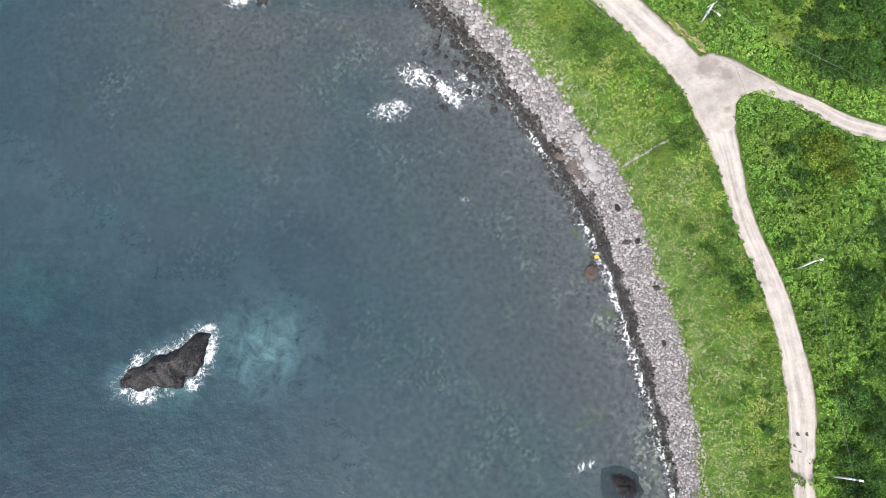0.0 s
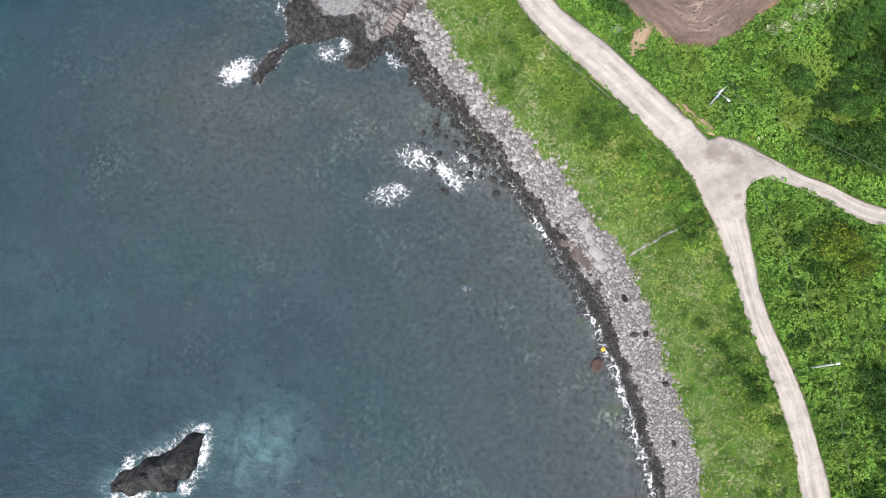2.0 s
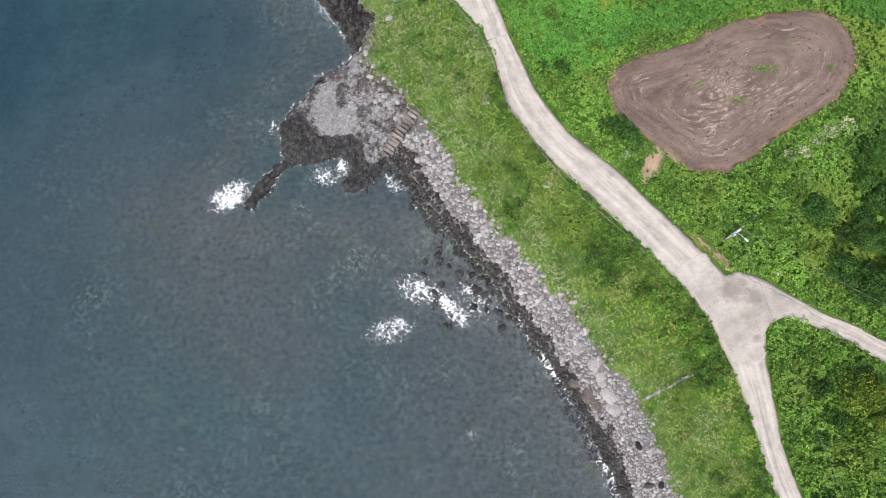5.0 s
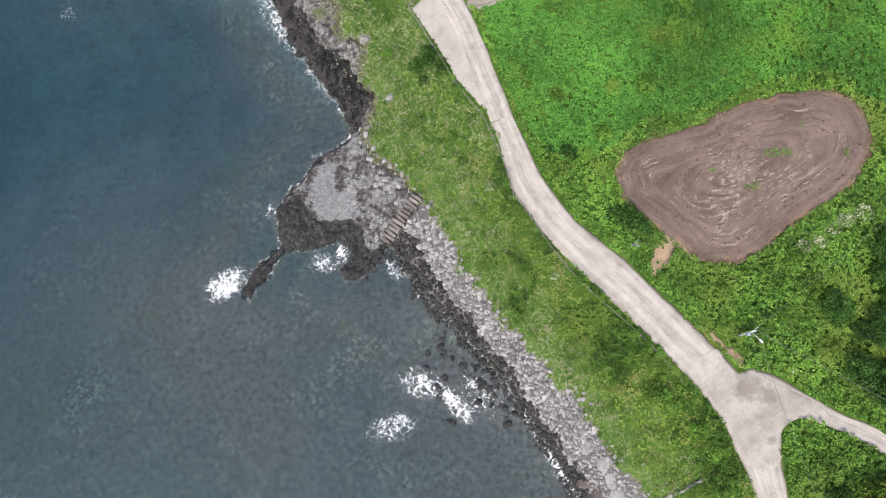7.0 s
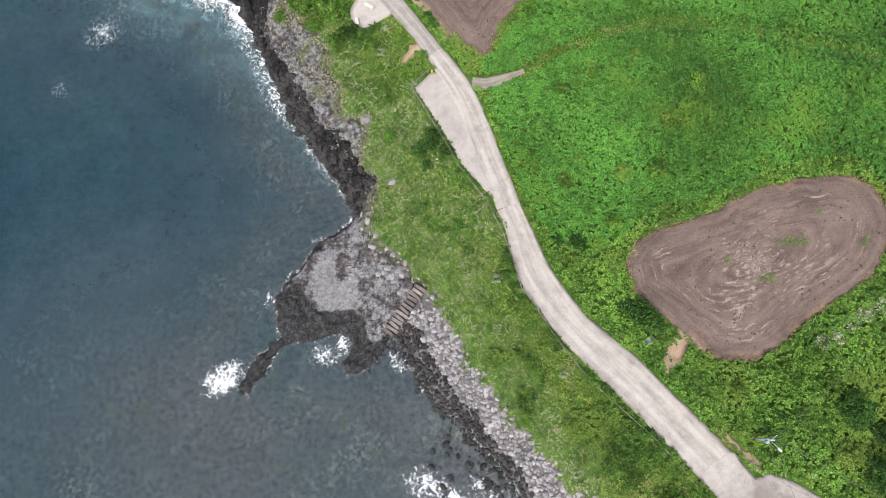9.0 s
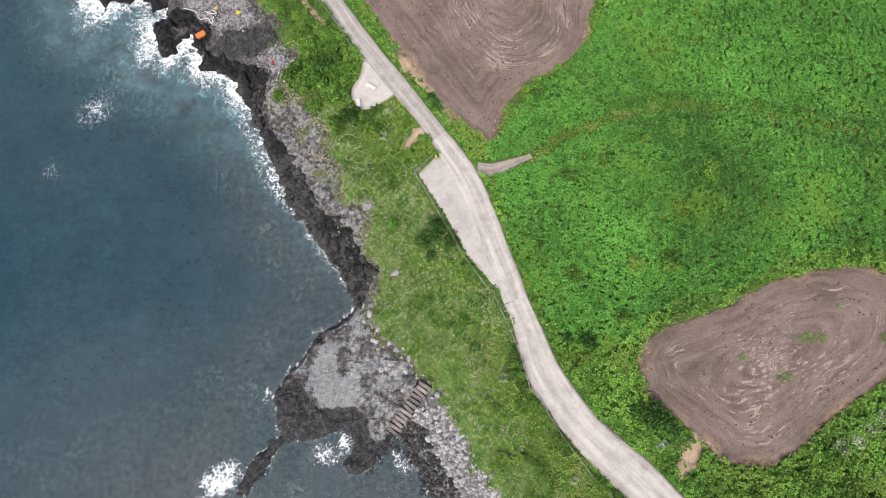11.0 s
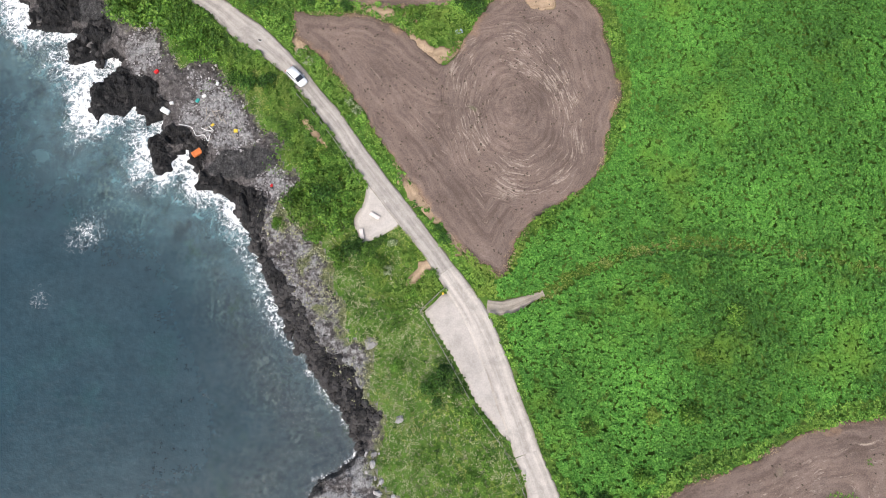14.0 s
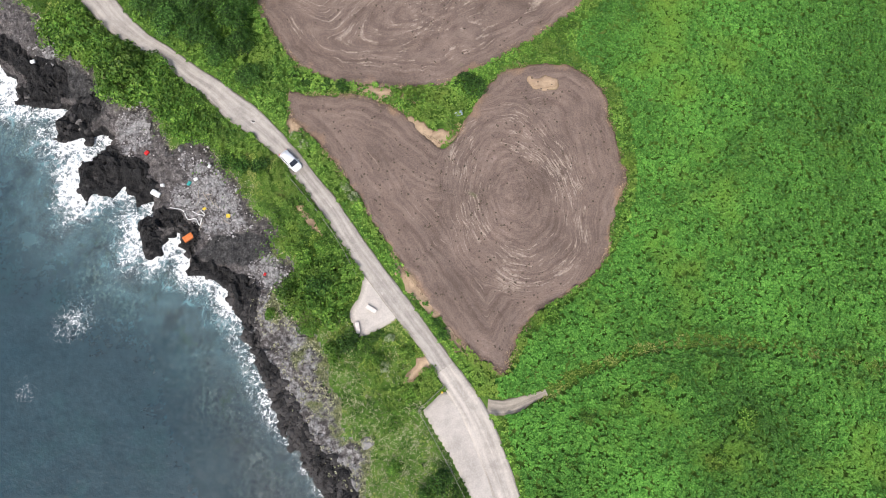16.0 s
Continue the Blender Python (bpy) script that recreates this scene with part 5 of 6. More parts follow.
cover("ledge_tufts", np.stack([x, y, z + 0.75], 1)[k], 4, 0.26, 0.2, 0.15, M_SCRUB, "green tufts creeping onto the pebble beach", "grass", 11)

for mx, my, a, b, turn in TAN_SPOTS:
    ring = [(mx + a * math.cos(k) * math.cos(radians(turn)) - b * math.sin(k) * math.sin(radians(turn)), my + a * math.cos(k) * math.sin(radians(turn)) + b * math.sin(k) * math.cos(radians(turn)))
            for k in np.arange(8) * math.pi / 4]
    slab("bare_patch", ring, M_BARE, 0.3 if my > 172 else 0.09, "patch of dry tan bare earth", "ground", 0.3, ragged=1.0)


def crown_mesh(name, r, tall, lobes, each, size, mat, seed, low=0.15):
    """A crown of many leaf clumps with gaps, on an uneven dome."""
    g = np.random.default_rng(seed)
    a, q = g.random(lobes) * 6.283, np.sqrt(g.random(lobes)) * (0.75 + 0.4 * g.random(lobes))
    c = np.stack([np.cos(a) * q * r * 0.8, np.sin(a) * q * r * 0.8, tall * (low + (1 - low) * np.sqrt(np.clip(1 - q * q * 0.8, 0.05, 1)) * (0.62 + 0.45 * g.random(lobes)))], 1)
    lr = r * (0.22 + 0.18 * g.random(lobes))
    i = np.repeat(np.arange(lobes), each)
    d = g.normal(size=(len(i), 3))
    d[:, 2] = np.abs(d[:, 2]) * 0.9 - 0.25
    d /= np.linalg.norm(d, axis=1)[:, None]
    pts = c[i] + d * (lr[i] * (0.78 + 0.3 * g.random(len(i))))[:, None] * np.array([1, 1, 0.8])
    face = d + 0.45 * g.normal(size=d.shape)
    face /= np.linalg.norm(face, axis=1)[:, None]
    u = np.cross(face, g.normal(size=d.shape))
    u /= np.linalg.norm(u, axis=1)[:, None]
    w = np.cross(face, u)
    s = (size * (0.6 + 0.8 * g.random(len(i))))[:, None]
    v = np.stack([pts - u * s * 0.5, pts + w * s * 0.3 + face * s * 0.1, pts + u * s * 0.5, pts - w * s * 0.3 + face * s * 0.1], 1).reshape(-1, 3)
    me = mesh_from(name, v, np.arange(len(v)).reshape(-1, 4), (mat,), flat=True)
    number(me, "tone", np.repeat((0.5 * g.random(lobes) - 0.25)[i], 4))
    return me, c, lr


def tree(name, label, r, tall, trunk, lobes, each, size, mat, seed, category="tree", group=""):
    root = thing(name, label, category, group=group)
    me, c, lr = crown_mesh("crown", r, tall - trunk, lobes, each, size, mat, seed)
    part_mesh("crown", me, root).matrix_basis = pose(0, 0, trunk)
    g = random.Random(seed)
    stem = max(0.05, 0.05 * r)
    if trunk > 0.4:
        bm = bmesh.new()
        bend = Vector((0.2 * (g.random() - 0.5), 0.2 * (g.random() - 0.5), trunk * 0.6))
        rod(bm, (0, 0, -0.3), bend, stem * 1.7, stem * 1.25)
        rod(bm, bend, (bend.x * 1.5, bend.y * 1.5, trunk + 0.3 * tall * 0.5), stem * 1.25, stem * 0.8)
        part("trunk", bm, M_BARK, root)
    for k in range(5):
        q = c[(k * 7) % len(c)]
        rod_bm = rod(bmesh.new(), (0, 0, trunk * 0.75 if trunk > 0.4 else -0.1), (q[0] * 0.8, q[1] * 0.8, trunk + q[2] * 0.75), stem * 0.7, stem * 0.25, 6)
        part("limb", rod_bm, M_BARK, root)
    return root


def plant(kinds, rows, seed):
    """Copies of the models in rows of (x, y, radius), the models themselves standing first."""
    g = random.Random(seed)
    placed = set()
    for x, y, r in rows:
        model, base = g.choice(kinds)
        z = float(level(np.array([x]), np.array([y]))[0])
        s = r / base
        m = pose(x, y, z, 0, 0, 360 * g.random()) @ Matrix.Diagonal((s, s, s * (0.85 + 0.3 * g.random()), 1))
        if model.name in placed:
            copy_thing(model, m)
        else:
            placed.add(model.name)
            model.matrix_world = m
    for model, base in kinds:
        if model.name not in placed:
            for o in list(model.children_recursive) + [model]:
                bpy.data.objects.remove(o)


def grove(ring, step, r0, r1, seed):
    g = np.random.default_rng(seed)
    a = np.array(ring)
    x, y = jittered(a[:, 0].min(), a[:, 0].max(), a[:, 1].min(), a[:, 1].max(), step, g)
    k = inside(x, y, ring) & (road_gap(x, y) > r1 * 1.1)
    return [(float(u), float(v), r0 + (r1 - r0) * g.random()) for u, v in zip(x[k], y[k])]


broad = [(tree("broadleaf_tree", "dense dark green broadleaf tree", 4.2, 7.0, 1.8, 30, 150, 0.42, M_TREE, 300 + s), 4.2) for s in range(4)]
pale_trees = [(tree("yellowing_tree", "broadleaf tree with yellow-green leaf tips", 4.2, 5.2, 1.0, 28, 140, 0.38, M_TREE_PALE, 320 + s), 4.2) for s in range(2)]
bushes = [(tree("bush", "low rounded dark green bush", 2.0, 1.9, 0.2, 20, 62, 0.30, M_TREE, 340 + s, "bush"), 2.0) for s in range(4)]
green_bushes = [(tree("bush", "bright green leafy bush", 2.0, 1.8, 0.2, 20, 62, 0.32, M_SCRUB, 360 + s, "bush"), 2.0) for s in range(4)]
bloom = [(tree("flowering_bush", "low bush with creamy white blossom", 1.4, 1.2, 0.15, 14, 46, 0.24, M_BLOOM, 380 + s, "bush"), 1.4) for s in range(2)]

WOOD_EAST = [(45.5, 60), (52, 54.5), (60, 50), (72, 45), (74, 84), (61, 79), (52, 73), (47, 66)]
WOOD_SOUTH = [(47.5, -22), (60, -22), (66, 30), (55, 30), (49.5, 14), (48, 2)]
plant(broad, grove(WOOD_EAST, 4.3, 2.6, 4.4, 1) + grove(WOOD_SOUTH, 4.6, 2.2, 3.6, 2) + [(-49.0, 178.2, 3.4), (-54.0, 186.2, 4.2), (-57.8, 186.8, 4.0), (-45.4, 187.0, 4.0), (-47.0, 179.6, 3.2), (-56, 183.4, 4.4), (-51.1, 181.4, 4.2), (-46.5, 183.6, 4.2), (-44.6, 179.4, 3.6), (-61.1, 187.4, 3.8), (-48.6, 187.5, 4.4),
      (-43.6, 174.4, 2.7), (-54.4, 188.6, 4.6), (-60, 193, 4.4), (-50, 194, 4.6), (-65, 196, 4.0), (-45, 191, 3.6), (-66, 191.6, 2.6)], 3)
plant(pale_trees, [(49.8, 38.8, 3.6), (52.9, 35.6, 2.8)], 4)
plant(bushes, [(18.0, 81.6, 2.5), (20.4, 80.3, 2.0), (15.6, 82.6, 1.5), (9.0, 92.7, 1.7), (6.4, 93.4, 1.5), (-13.0, 110.6, 2.2), (-15.3, 109.0, 1.9), (-11.1, 109.2, 1.5), (-14.0, 106.8, 1.5), (34.8, 65.4, 1.6),
      (37.5, 66.4, 1.8), (44.6, 39.8, 2.4), (46.4, 35.4, 2.2), (43.8, 33.0, 1.8), (42.9, 24.4, 1.6), (44.4, 28.0, 1.7), (36.0, 15.7, 1.6), (34.6, 18.2, 1.5), (33.4, 21.0, 1.4), (37.8, 1.2, 1.2), (37.4, -3.6, 1.2),
      (-8.4, 172.9, 2.3), (-6.8, 171.6, 1.7), (-34.4, 173.3, 1.5), (-31.0, 173.2, 1.5), (-36.4, 174.8, 1.6), (-28.4, 172.4, 1.2), (-31.6, 139.8, 2.0),
      (-47.6, 161.4, 1.8), (-45.0, 160.0, 1.5), (28.9, 117.0, 1.1), (27.0, 115.2, 1.0), (-26.8, 131.0, 1.7), (-41.6, 159.8, 1.8), (-13.6, 133.6, 1.2), (-12.6, 131.8, 1.0)], 5)
plant(green_bushes, [(-68, 176.7, 2.6), (-65.4, 173.6, 2.4), (-62, 173.0, 2.4), (-58.8, 175.2, 2.6), (-63.4, 176.6, 2.8), (-67.2, 179.8, 2.6), (-57.3, 170.8, 2.4), (-53.9, 171.3, 1.8), (-51.4, 167.6, 1.9), (-54.7, 166.4, 2.0), (-49.5, 163.9, 1.8), (-46.6, 161.4, 1.5), (-43.4, 164.4, 1.2), (-74.9, 181.9, 2.4), (-72.2, 183.8, 2.6), (-78.2, 185.3, 2.6), (-74.8, 186.3, 2.6), (-70.8, 179.6, 2.4), (-60.2, 178.6, 1.6), (-41.0, 158.4, 1.4), (-35.6, 146.6, 1.6), (-34.2, 144.2, 1.7), (-31.2, 146.0, 1.4),
      (-29.8, 135.2, 2.2), (-32.4, 138.0, 2.4), (-34.8, 137.2, 2.3), (-29.4, 142.4, 1.8), (-33.0, 141.6, 1.8), (-28.6, 138.6, 1.7), (-36.8, 139.0, 1.5), (8.4, 119.6, 1.3), (12.8, 116.8, 1.1), (4.8, 113.0, 1.2), (10.2, 107.2, 1.3), (17.4, 104.4, 1.4), (14.0, 121.8, 1.0), (30.2, 119.0, 1.4), (25.8, 113.2, 1.3), (8.0, 103.2, 1.2), (2.8, 107.6, 1.1), (22.8, 104.6, 1.5), (36.0, 107.0, 1.3), (20.8, 124.4, 1.0), (-62.8, 176.4, 3.2), (-65.8, 175.0, 3.0), (-60.8, 173.6, 2.8), (-64.0, 178.4, 2.4), (-57.6, 173.4, 2.0), (20.3, 54.4, 1.8), (22.1, 52.9, 1.7), (27.6, 45.9, 1.8), (29.6, 43.4, 1.6), (26.0, 49.2, 1.3), (-73.3, 183.4, 2.8), (-76.6, 185.6, 2.6), (-70.2, 181.4, 2.4), (-54.8, 167.9, 2.2), (-51.8, 165.2, 2.0), (-57.4, 170.4, 2.2),
      (-59.6, 176.4, 2.4), (-67.6, 179.0, 2.2), (-54.0, 171.2, 1.8), (-48.6, 164.4, 1.6), (-13.3, 169.2, 1.5), (-16.6, 170.4, 1.6), (-19.8, 171.3, 1.3), (1.9, 178.9, 1.5), (5.7, 180.0, 1.6), (8.4, 182.0, 1.5), (3.2, 134.4, 1.5),
      (16.9, 158.8, 1.2), (-33.4, 133.8, 1.6), (-39.5, 136.2, 1.4), (-29.4, 129.6, 1.5), (-36.6, 141.0, 1.6), (40.4, 105.6, 1.4), (52.4, 106.2, 1.4), (47, 105.4, 1.2), (15.2, 96.0, 1.3), (14.2, 89.6, 1.2), (23.0, 71.8, 1.3),
      (28.4, 70.4, 1.5), (31.8, 70.2, 1.4), (39.0, 71.6, 1.7), (43.0, 74.6, 1.6), (45.0, 70.6, 1.8), (40.6, 66.4, 1.6), (46.8, 65.6, 1.8), (46.2, 60.6, 1.6), (43.4, 44.6, 1.5), (47.4, 45.0, 1.5), (47.4, 29.0, 1.8), (50.0, 33.4, 2.0),
      (46.6, 17.4, 1.6), (46.6, 9.2, 1.5), (47.0, 3.4, 1.4), (38.8, 8.4, 1.1), (38.4, 12.0, 1.2), (6.0, 100.2, 1.2), (-15.0, 126.0, 1.2), (-18.4, 129.0, 1.2), (-20.2, 112.4, 1.1), (-22.6, 128.6, 1.4), (-17.6, 123.2, 1.1)], 6)
plant(bloom, [(47.6, 77.6, 1.6), (49.9, 79.8, 1.6), (52.3, 80.8, 1.5), (55.2, 82.2, 1.5), (44.8, 76.6, 1.3), (-8.7, 74.6, 0.7), (-3.4, 87.8, 0.9), (6.2, 72.8, 0.7), (-26.5, 154.0, 0.9), (-27.8, 155.6, 0.9), (-36.0, 164.4, 0.9), (-34.6, 162.8, 0.9), (-20.8, 131.6, 0.8), (-21.6, 127.2, 0.9)], 7)


# ---- clods and weeds on the ploughed fields ----
M_CLOD = plain("dark_clod", (0.10, 0.078, 0.055), 0.95, vary=0.5)
g = np.random.default_rng(77)
for ring, n in ((KIDNEY, 120), (HEART, 420), (FAR_FIELD, 200)):
    a = np.array(ring)
    x, y = a[:, 0].min() + np.ptp(a[:, 0]) * g.random(n * 3), a[:, 1].min() + np.ptp(a[:, 1]) * g.random(n * 3)
    k = (ring_gap(x, y, ring) < -1.5) & (fbm(x / 7, y / 7, 111) > 0.4)
    heap("field_clods", np.stack([x, y, level(x, y) + 0.25], 1)[k], 0.15 + 0.22 * g.random(k.sum()), M_CLOD, "dark clods and dug-up roots on the ploughed soil", 8, category="clods")
x, y = jittered(28, 56, 77, 102, 0.35, g)
k = (np.hypot((x - 43.5) / 3.2, (y - 92.5) / 1.1) < 1.1 * fbm(x, y, 112) + 0.25) | (np.hypot((x - 38.5) / 2.4, (y - 87) / 0.8) < 1.1 * fbm(x, y, 113) + 0.2) | (np.hypot((x - 32.5), (y - 90)) < 0.6) | (np.hypot((x - 54.5), (y - 92.5)) < 0.8 * fbm(x, y, 114) + 0.2) | (np.hypot((x - 48.3), (y - 97.5)) < 0.5)
cover("field_weeds", np.stack([x, y, level(x, y) + 0.2], 1)[k], 4, 0.26, 0.15, 0.15, M_SCRUB, "small green weeds sprouting on the ploughed field", "weeds", 9)


# ---- built things along the road ----
M_CONCRETE = plain("pole_concrete", (0.62, 0.62, 0.61), 0.8)
M_STEEL = plain("galvanised_steel", (0.55, 0.56, 0.57), 0.45, 0.6)
M_BLUE = plain("blue_grey_housing", (0.36, 0.46, 0.60), 0.5)
M_BLACK = plain("black_rubber", (0.02, 0.02, 0.02), 0.7)
M_WIRE = plain("cable_sheath", (0.16, 0.17, 0.15), 0.6)
M_WOOD = plain("weathered_rail", (0.27, 0.26, 0.24), 0.85)
M_BENCH = plain("pale_bench_stone", (0.78, 0.70, 0.64), 0.8, vary=0.15)
M_PAINT = plain("white_car_paint", (0.82, 0.83, 0.84), 0.25, vary=0.04)
M_GLASS = plain("dark_car_glass", (0.03, 0.035, 0.045), 0.08)
M_IRON = plain("cast_iron", (0.11, 0.10, 0.095), 0.7, 0.3)
M_ORANGE = plain("orange_plastic", (0.72, 0.20, 0.05), 0.6)
M_RED = plain("red_plastic", (0.70, 0.03, 0.03), 0.6)
M_WHITE = plain("white_foam_plastic", (0.85, 0.85, 0.83), 0.8)
M_YELLOW = plain("yellow_plastic", (0.80, 0.58, 0.06), 0.6)
M_TEAL = plain("teal_plastic", (0.05, 0.42, 0.38), 0.6)
M_LAMP = plain("lamp_cover", (0.75, 0.77, 0.78), 0.35)
M_DRIFT = plain("driftwood", (0.42, 0.37, 0.31), 0.9)


def at(x, y):
    return float(level(np.array([x]), np.array([y]))[0])


def pole_with_lamp(x, y, turn, label):
    root = thing("street_lamp", label, "street lamp", at=pose(x, y, at(x, y), 0, 0, turn))
    part("pole", rod(bmesh.new(), (0, 0, -0.3), (0, 0, 6.4), 0.16, 0.11, 12), M_CONCRETE, root)
    part("arm", rod(bmesh.new(), (0, 0, 6.2), (0.55, 0, 6.5), 0.05, 0.04), M_STEEL, root)
    part("lamp_head", box(bmesh.new(), (0.62, 0.30, 0.16), pose(0.75, 0, 6.52), 0.06), M_LAMP, root, "pale lamp head")
    part("junction_box", box(bmesh.new(), (0.22, 0.2, 0.4), pose(-0.15, 0.05, 5.2), 0.03), M_BLUE, root)
    part("collar", rod(bmesh.new(), (0, 0, 5.9), (0, 0, 6.05), 0.15), M_STEEL, root)


pole_with_lamp(44.3, 20.4, 10, "slim pale concrete lamp pole among roadside scrub")
pole_with_lamp(45.5, -10.2, -10, "slim pale concrete lamp pole beside the lane")


def utility_pole(x, y, turn):
    root = thing("utility_pole", "pale concrete utility pole with a crossarm and lamp arms", "utility pole", at=pose(x, y, at(x, y), 0, 0, turn))
    part("pole", rod(bmesh.new(), (0, 0, -0.3), (0, 0, 6.8), 0.19, 0.13, 12), M_CONCRETE, root)
    part("crossarm", box(bmesh.new(), (1.9, 0.12, 0.12), pose(0, 0.14, 6.2), 0.02), M_STEEL, root)
    for s in (-0.85, -0.3, 0.3, 0.85):
        part("insulator", rod(bmesh.new(), (s, 0.14, 6.26), (s, 0.14, 6.5), 0.06, 0.04), M_LAMP, root)
    part("lamp_arm", rod(bmesh.new(), (0, 0, 5.3), (0.2, -1.5, 5.7), 0.05), M_STEEL, root)
    part("lamp_head", box(bmesh.new(), (0.3, 0.65, 0.16), pose(0.22, -1.75, 5.72, 0, 0, 6), 0.05), M_LAMP, root, "pale lamp head")
    part("transformer", rod(bmesh.new(), (-0.35, -0.15, 4.4), (-0.35, -0.15, 5.2), 0.22, n=14), M_BLUE, root, "blue-grey transformer can")
    part("bracket", box(bmesh.new(), (0.5, 0.1, 0.1), pose(-0.15, -0.1, 4.9), 0.01), M_STEEL, root)


utility_pole(33.2, 63.0, 32)


def cable(a, b, sag, label, r=0.024):
    n = 14
    pts = [Vector(a).lerp(Vector(b), k / n) - Vector((0, 0, sag * 4 * (k / n) * (1 - k / n))) for k in range(n + 1)]
    side = (Vector(b) - Vector(a)).cross(Vector((0, 0, 1))).normalized() * r
    up = Vector((0, 0, r))
    v = [p + side * math.cos(k * math.pi / 3) + up * math.sin(k * math.pi / 3) for p in pts for k in range(6)]
    f = [(6 * s + k, 6 * s + (k + 1) % 6, 6 * s + 6 + (k + 1) % 6, 6 * s + 6 + k) for s in range(n) for k in range(6)]
    me = bpy.data.meshes.new("cable")
    me.from_pydata(v, [], f)
    me.materials.append(M_WIRE)
    tagged(new("cable", me), label, "cable")


cable((33.3, 63.0, 13.0), (44.3, 20.4, 13.0), 0.9, "thin grey cable strung between roadside poles")
cable((44.3, 20.4, 13.1), (45.5, -10.2, 13.0), 0.7, "thin grey cable strung between lamp poles")
cable((33.4, 63.1, 13.2), (66.0, 44.0, 13.5), 0.8, "grey cable running from the pole over the side lane", 0.03)
cable((33.3, 63.2, 13.3), (70.0, 90.0, 14.0), 1.0, "thin pale cable crossing the scrub")
cable((33.0, 62.8, 11.6), (36.6, 56.8, 6.9), 0.02, "stay wire from the utility pole to the ground", 0.025)
cable((44.4, 20.6, 13.0), (66.0, 34.0, 13.5), 0.7, "thin pale cable running off over the trees")


def fence(line, label):
    """A low fence: posts and two rails to each bay."""
    root = thing("roadside_fence", label, "fence")
    p = rounded([(x, y, 0) for x, y in line], step=2.0)
    pts = [p[0]]
    for q in p[1:]:
        if math.dist(q[:2], pts[-1][:2]) > 1.7:
            pts.append(q)
    tops = [(float(q[0]), float(q[1]), at(q[0], q[1])) for q in pts]
    post_me = None
    for x, y, z in tops:
        if post_me is None:
            bm = box(bmesh.new(), (0.11, 0.11, 1.25), pose(0, 0, 0.475), 0.015)
            ob = part("post", bm, M_WOOD, root)
            post_me = ob.data
        else:
            ob = part_mesh("post", post_me, root)
        ob.matrix_world = pose(x, y, z)
    for a, b in zip(tops[:-1], tops[1:]):
        for h, r in ((0.98, 0.04), (0.55, 0.035)):
            part("rail", rod(bmesh.new(), (a[0], a[1], a[2] + h), (b[0], b[1], b[2] + h), r, n=6), M_WOOD, root)


fence([(24.6, 55.9), (22.0, 59.4), (18.9, 63.1), (14.7, 67.2), (10.0, 71.9), (6.2, 76.9), (3.8, 80.6), (1.9, 84.0)], "weathered grey rail fence along the coast road")
fence([(1.8, 84.4), (1.6, 85.6), (0.3, 86.0), (-0.3, 88.8), (-1.1, 91.8), (-2.9, 96.6), (-4.5, 100.2)], "weathered grey rail fence with a small dog-leg")
fence([(-4.6, 100.4), (-7.2, 104.0), (-8.9, 106.5), (-11.7, 112.0), (-16.5, 120.8)], "grey rail fence along the lay-by edge")
fence([(-16.5, 120.9), (-12.8, 124.2)], "short grey rail fence closing the lay-by")
fence([(-37.4, 158.2), (-36.4, 157.0), (-32.4, 152.0), (-28.8, 146.8), (-26.0, 141.6)], "thin grey rail fence on the cliff side of the road")


def bench(x, y, turn):
    root = thing("bench", "pale stone slab bench on the concrete pull-in", "bench", group="benches on the pull-in", at=pose(x, y, at(x, y) + 0.09, 0, 0, turn))
    part("seat", box(bmesh.new(), (1.75, 0.62, 0.12), pose(0, 0, 0.42), 0.03), M_BENCH, root)
    for s in (-0.6, 0.6):
        part("leg", box(bmesh.new(), (0.22, 0.5, 0.38), pose(s, 0, 0.18), 0.02), M_CONCRETE, root)


bench(-23.6, 136.1, -33)
bench(-25.7, 133.3, -81)


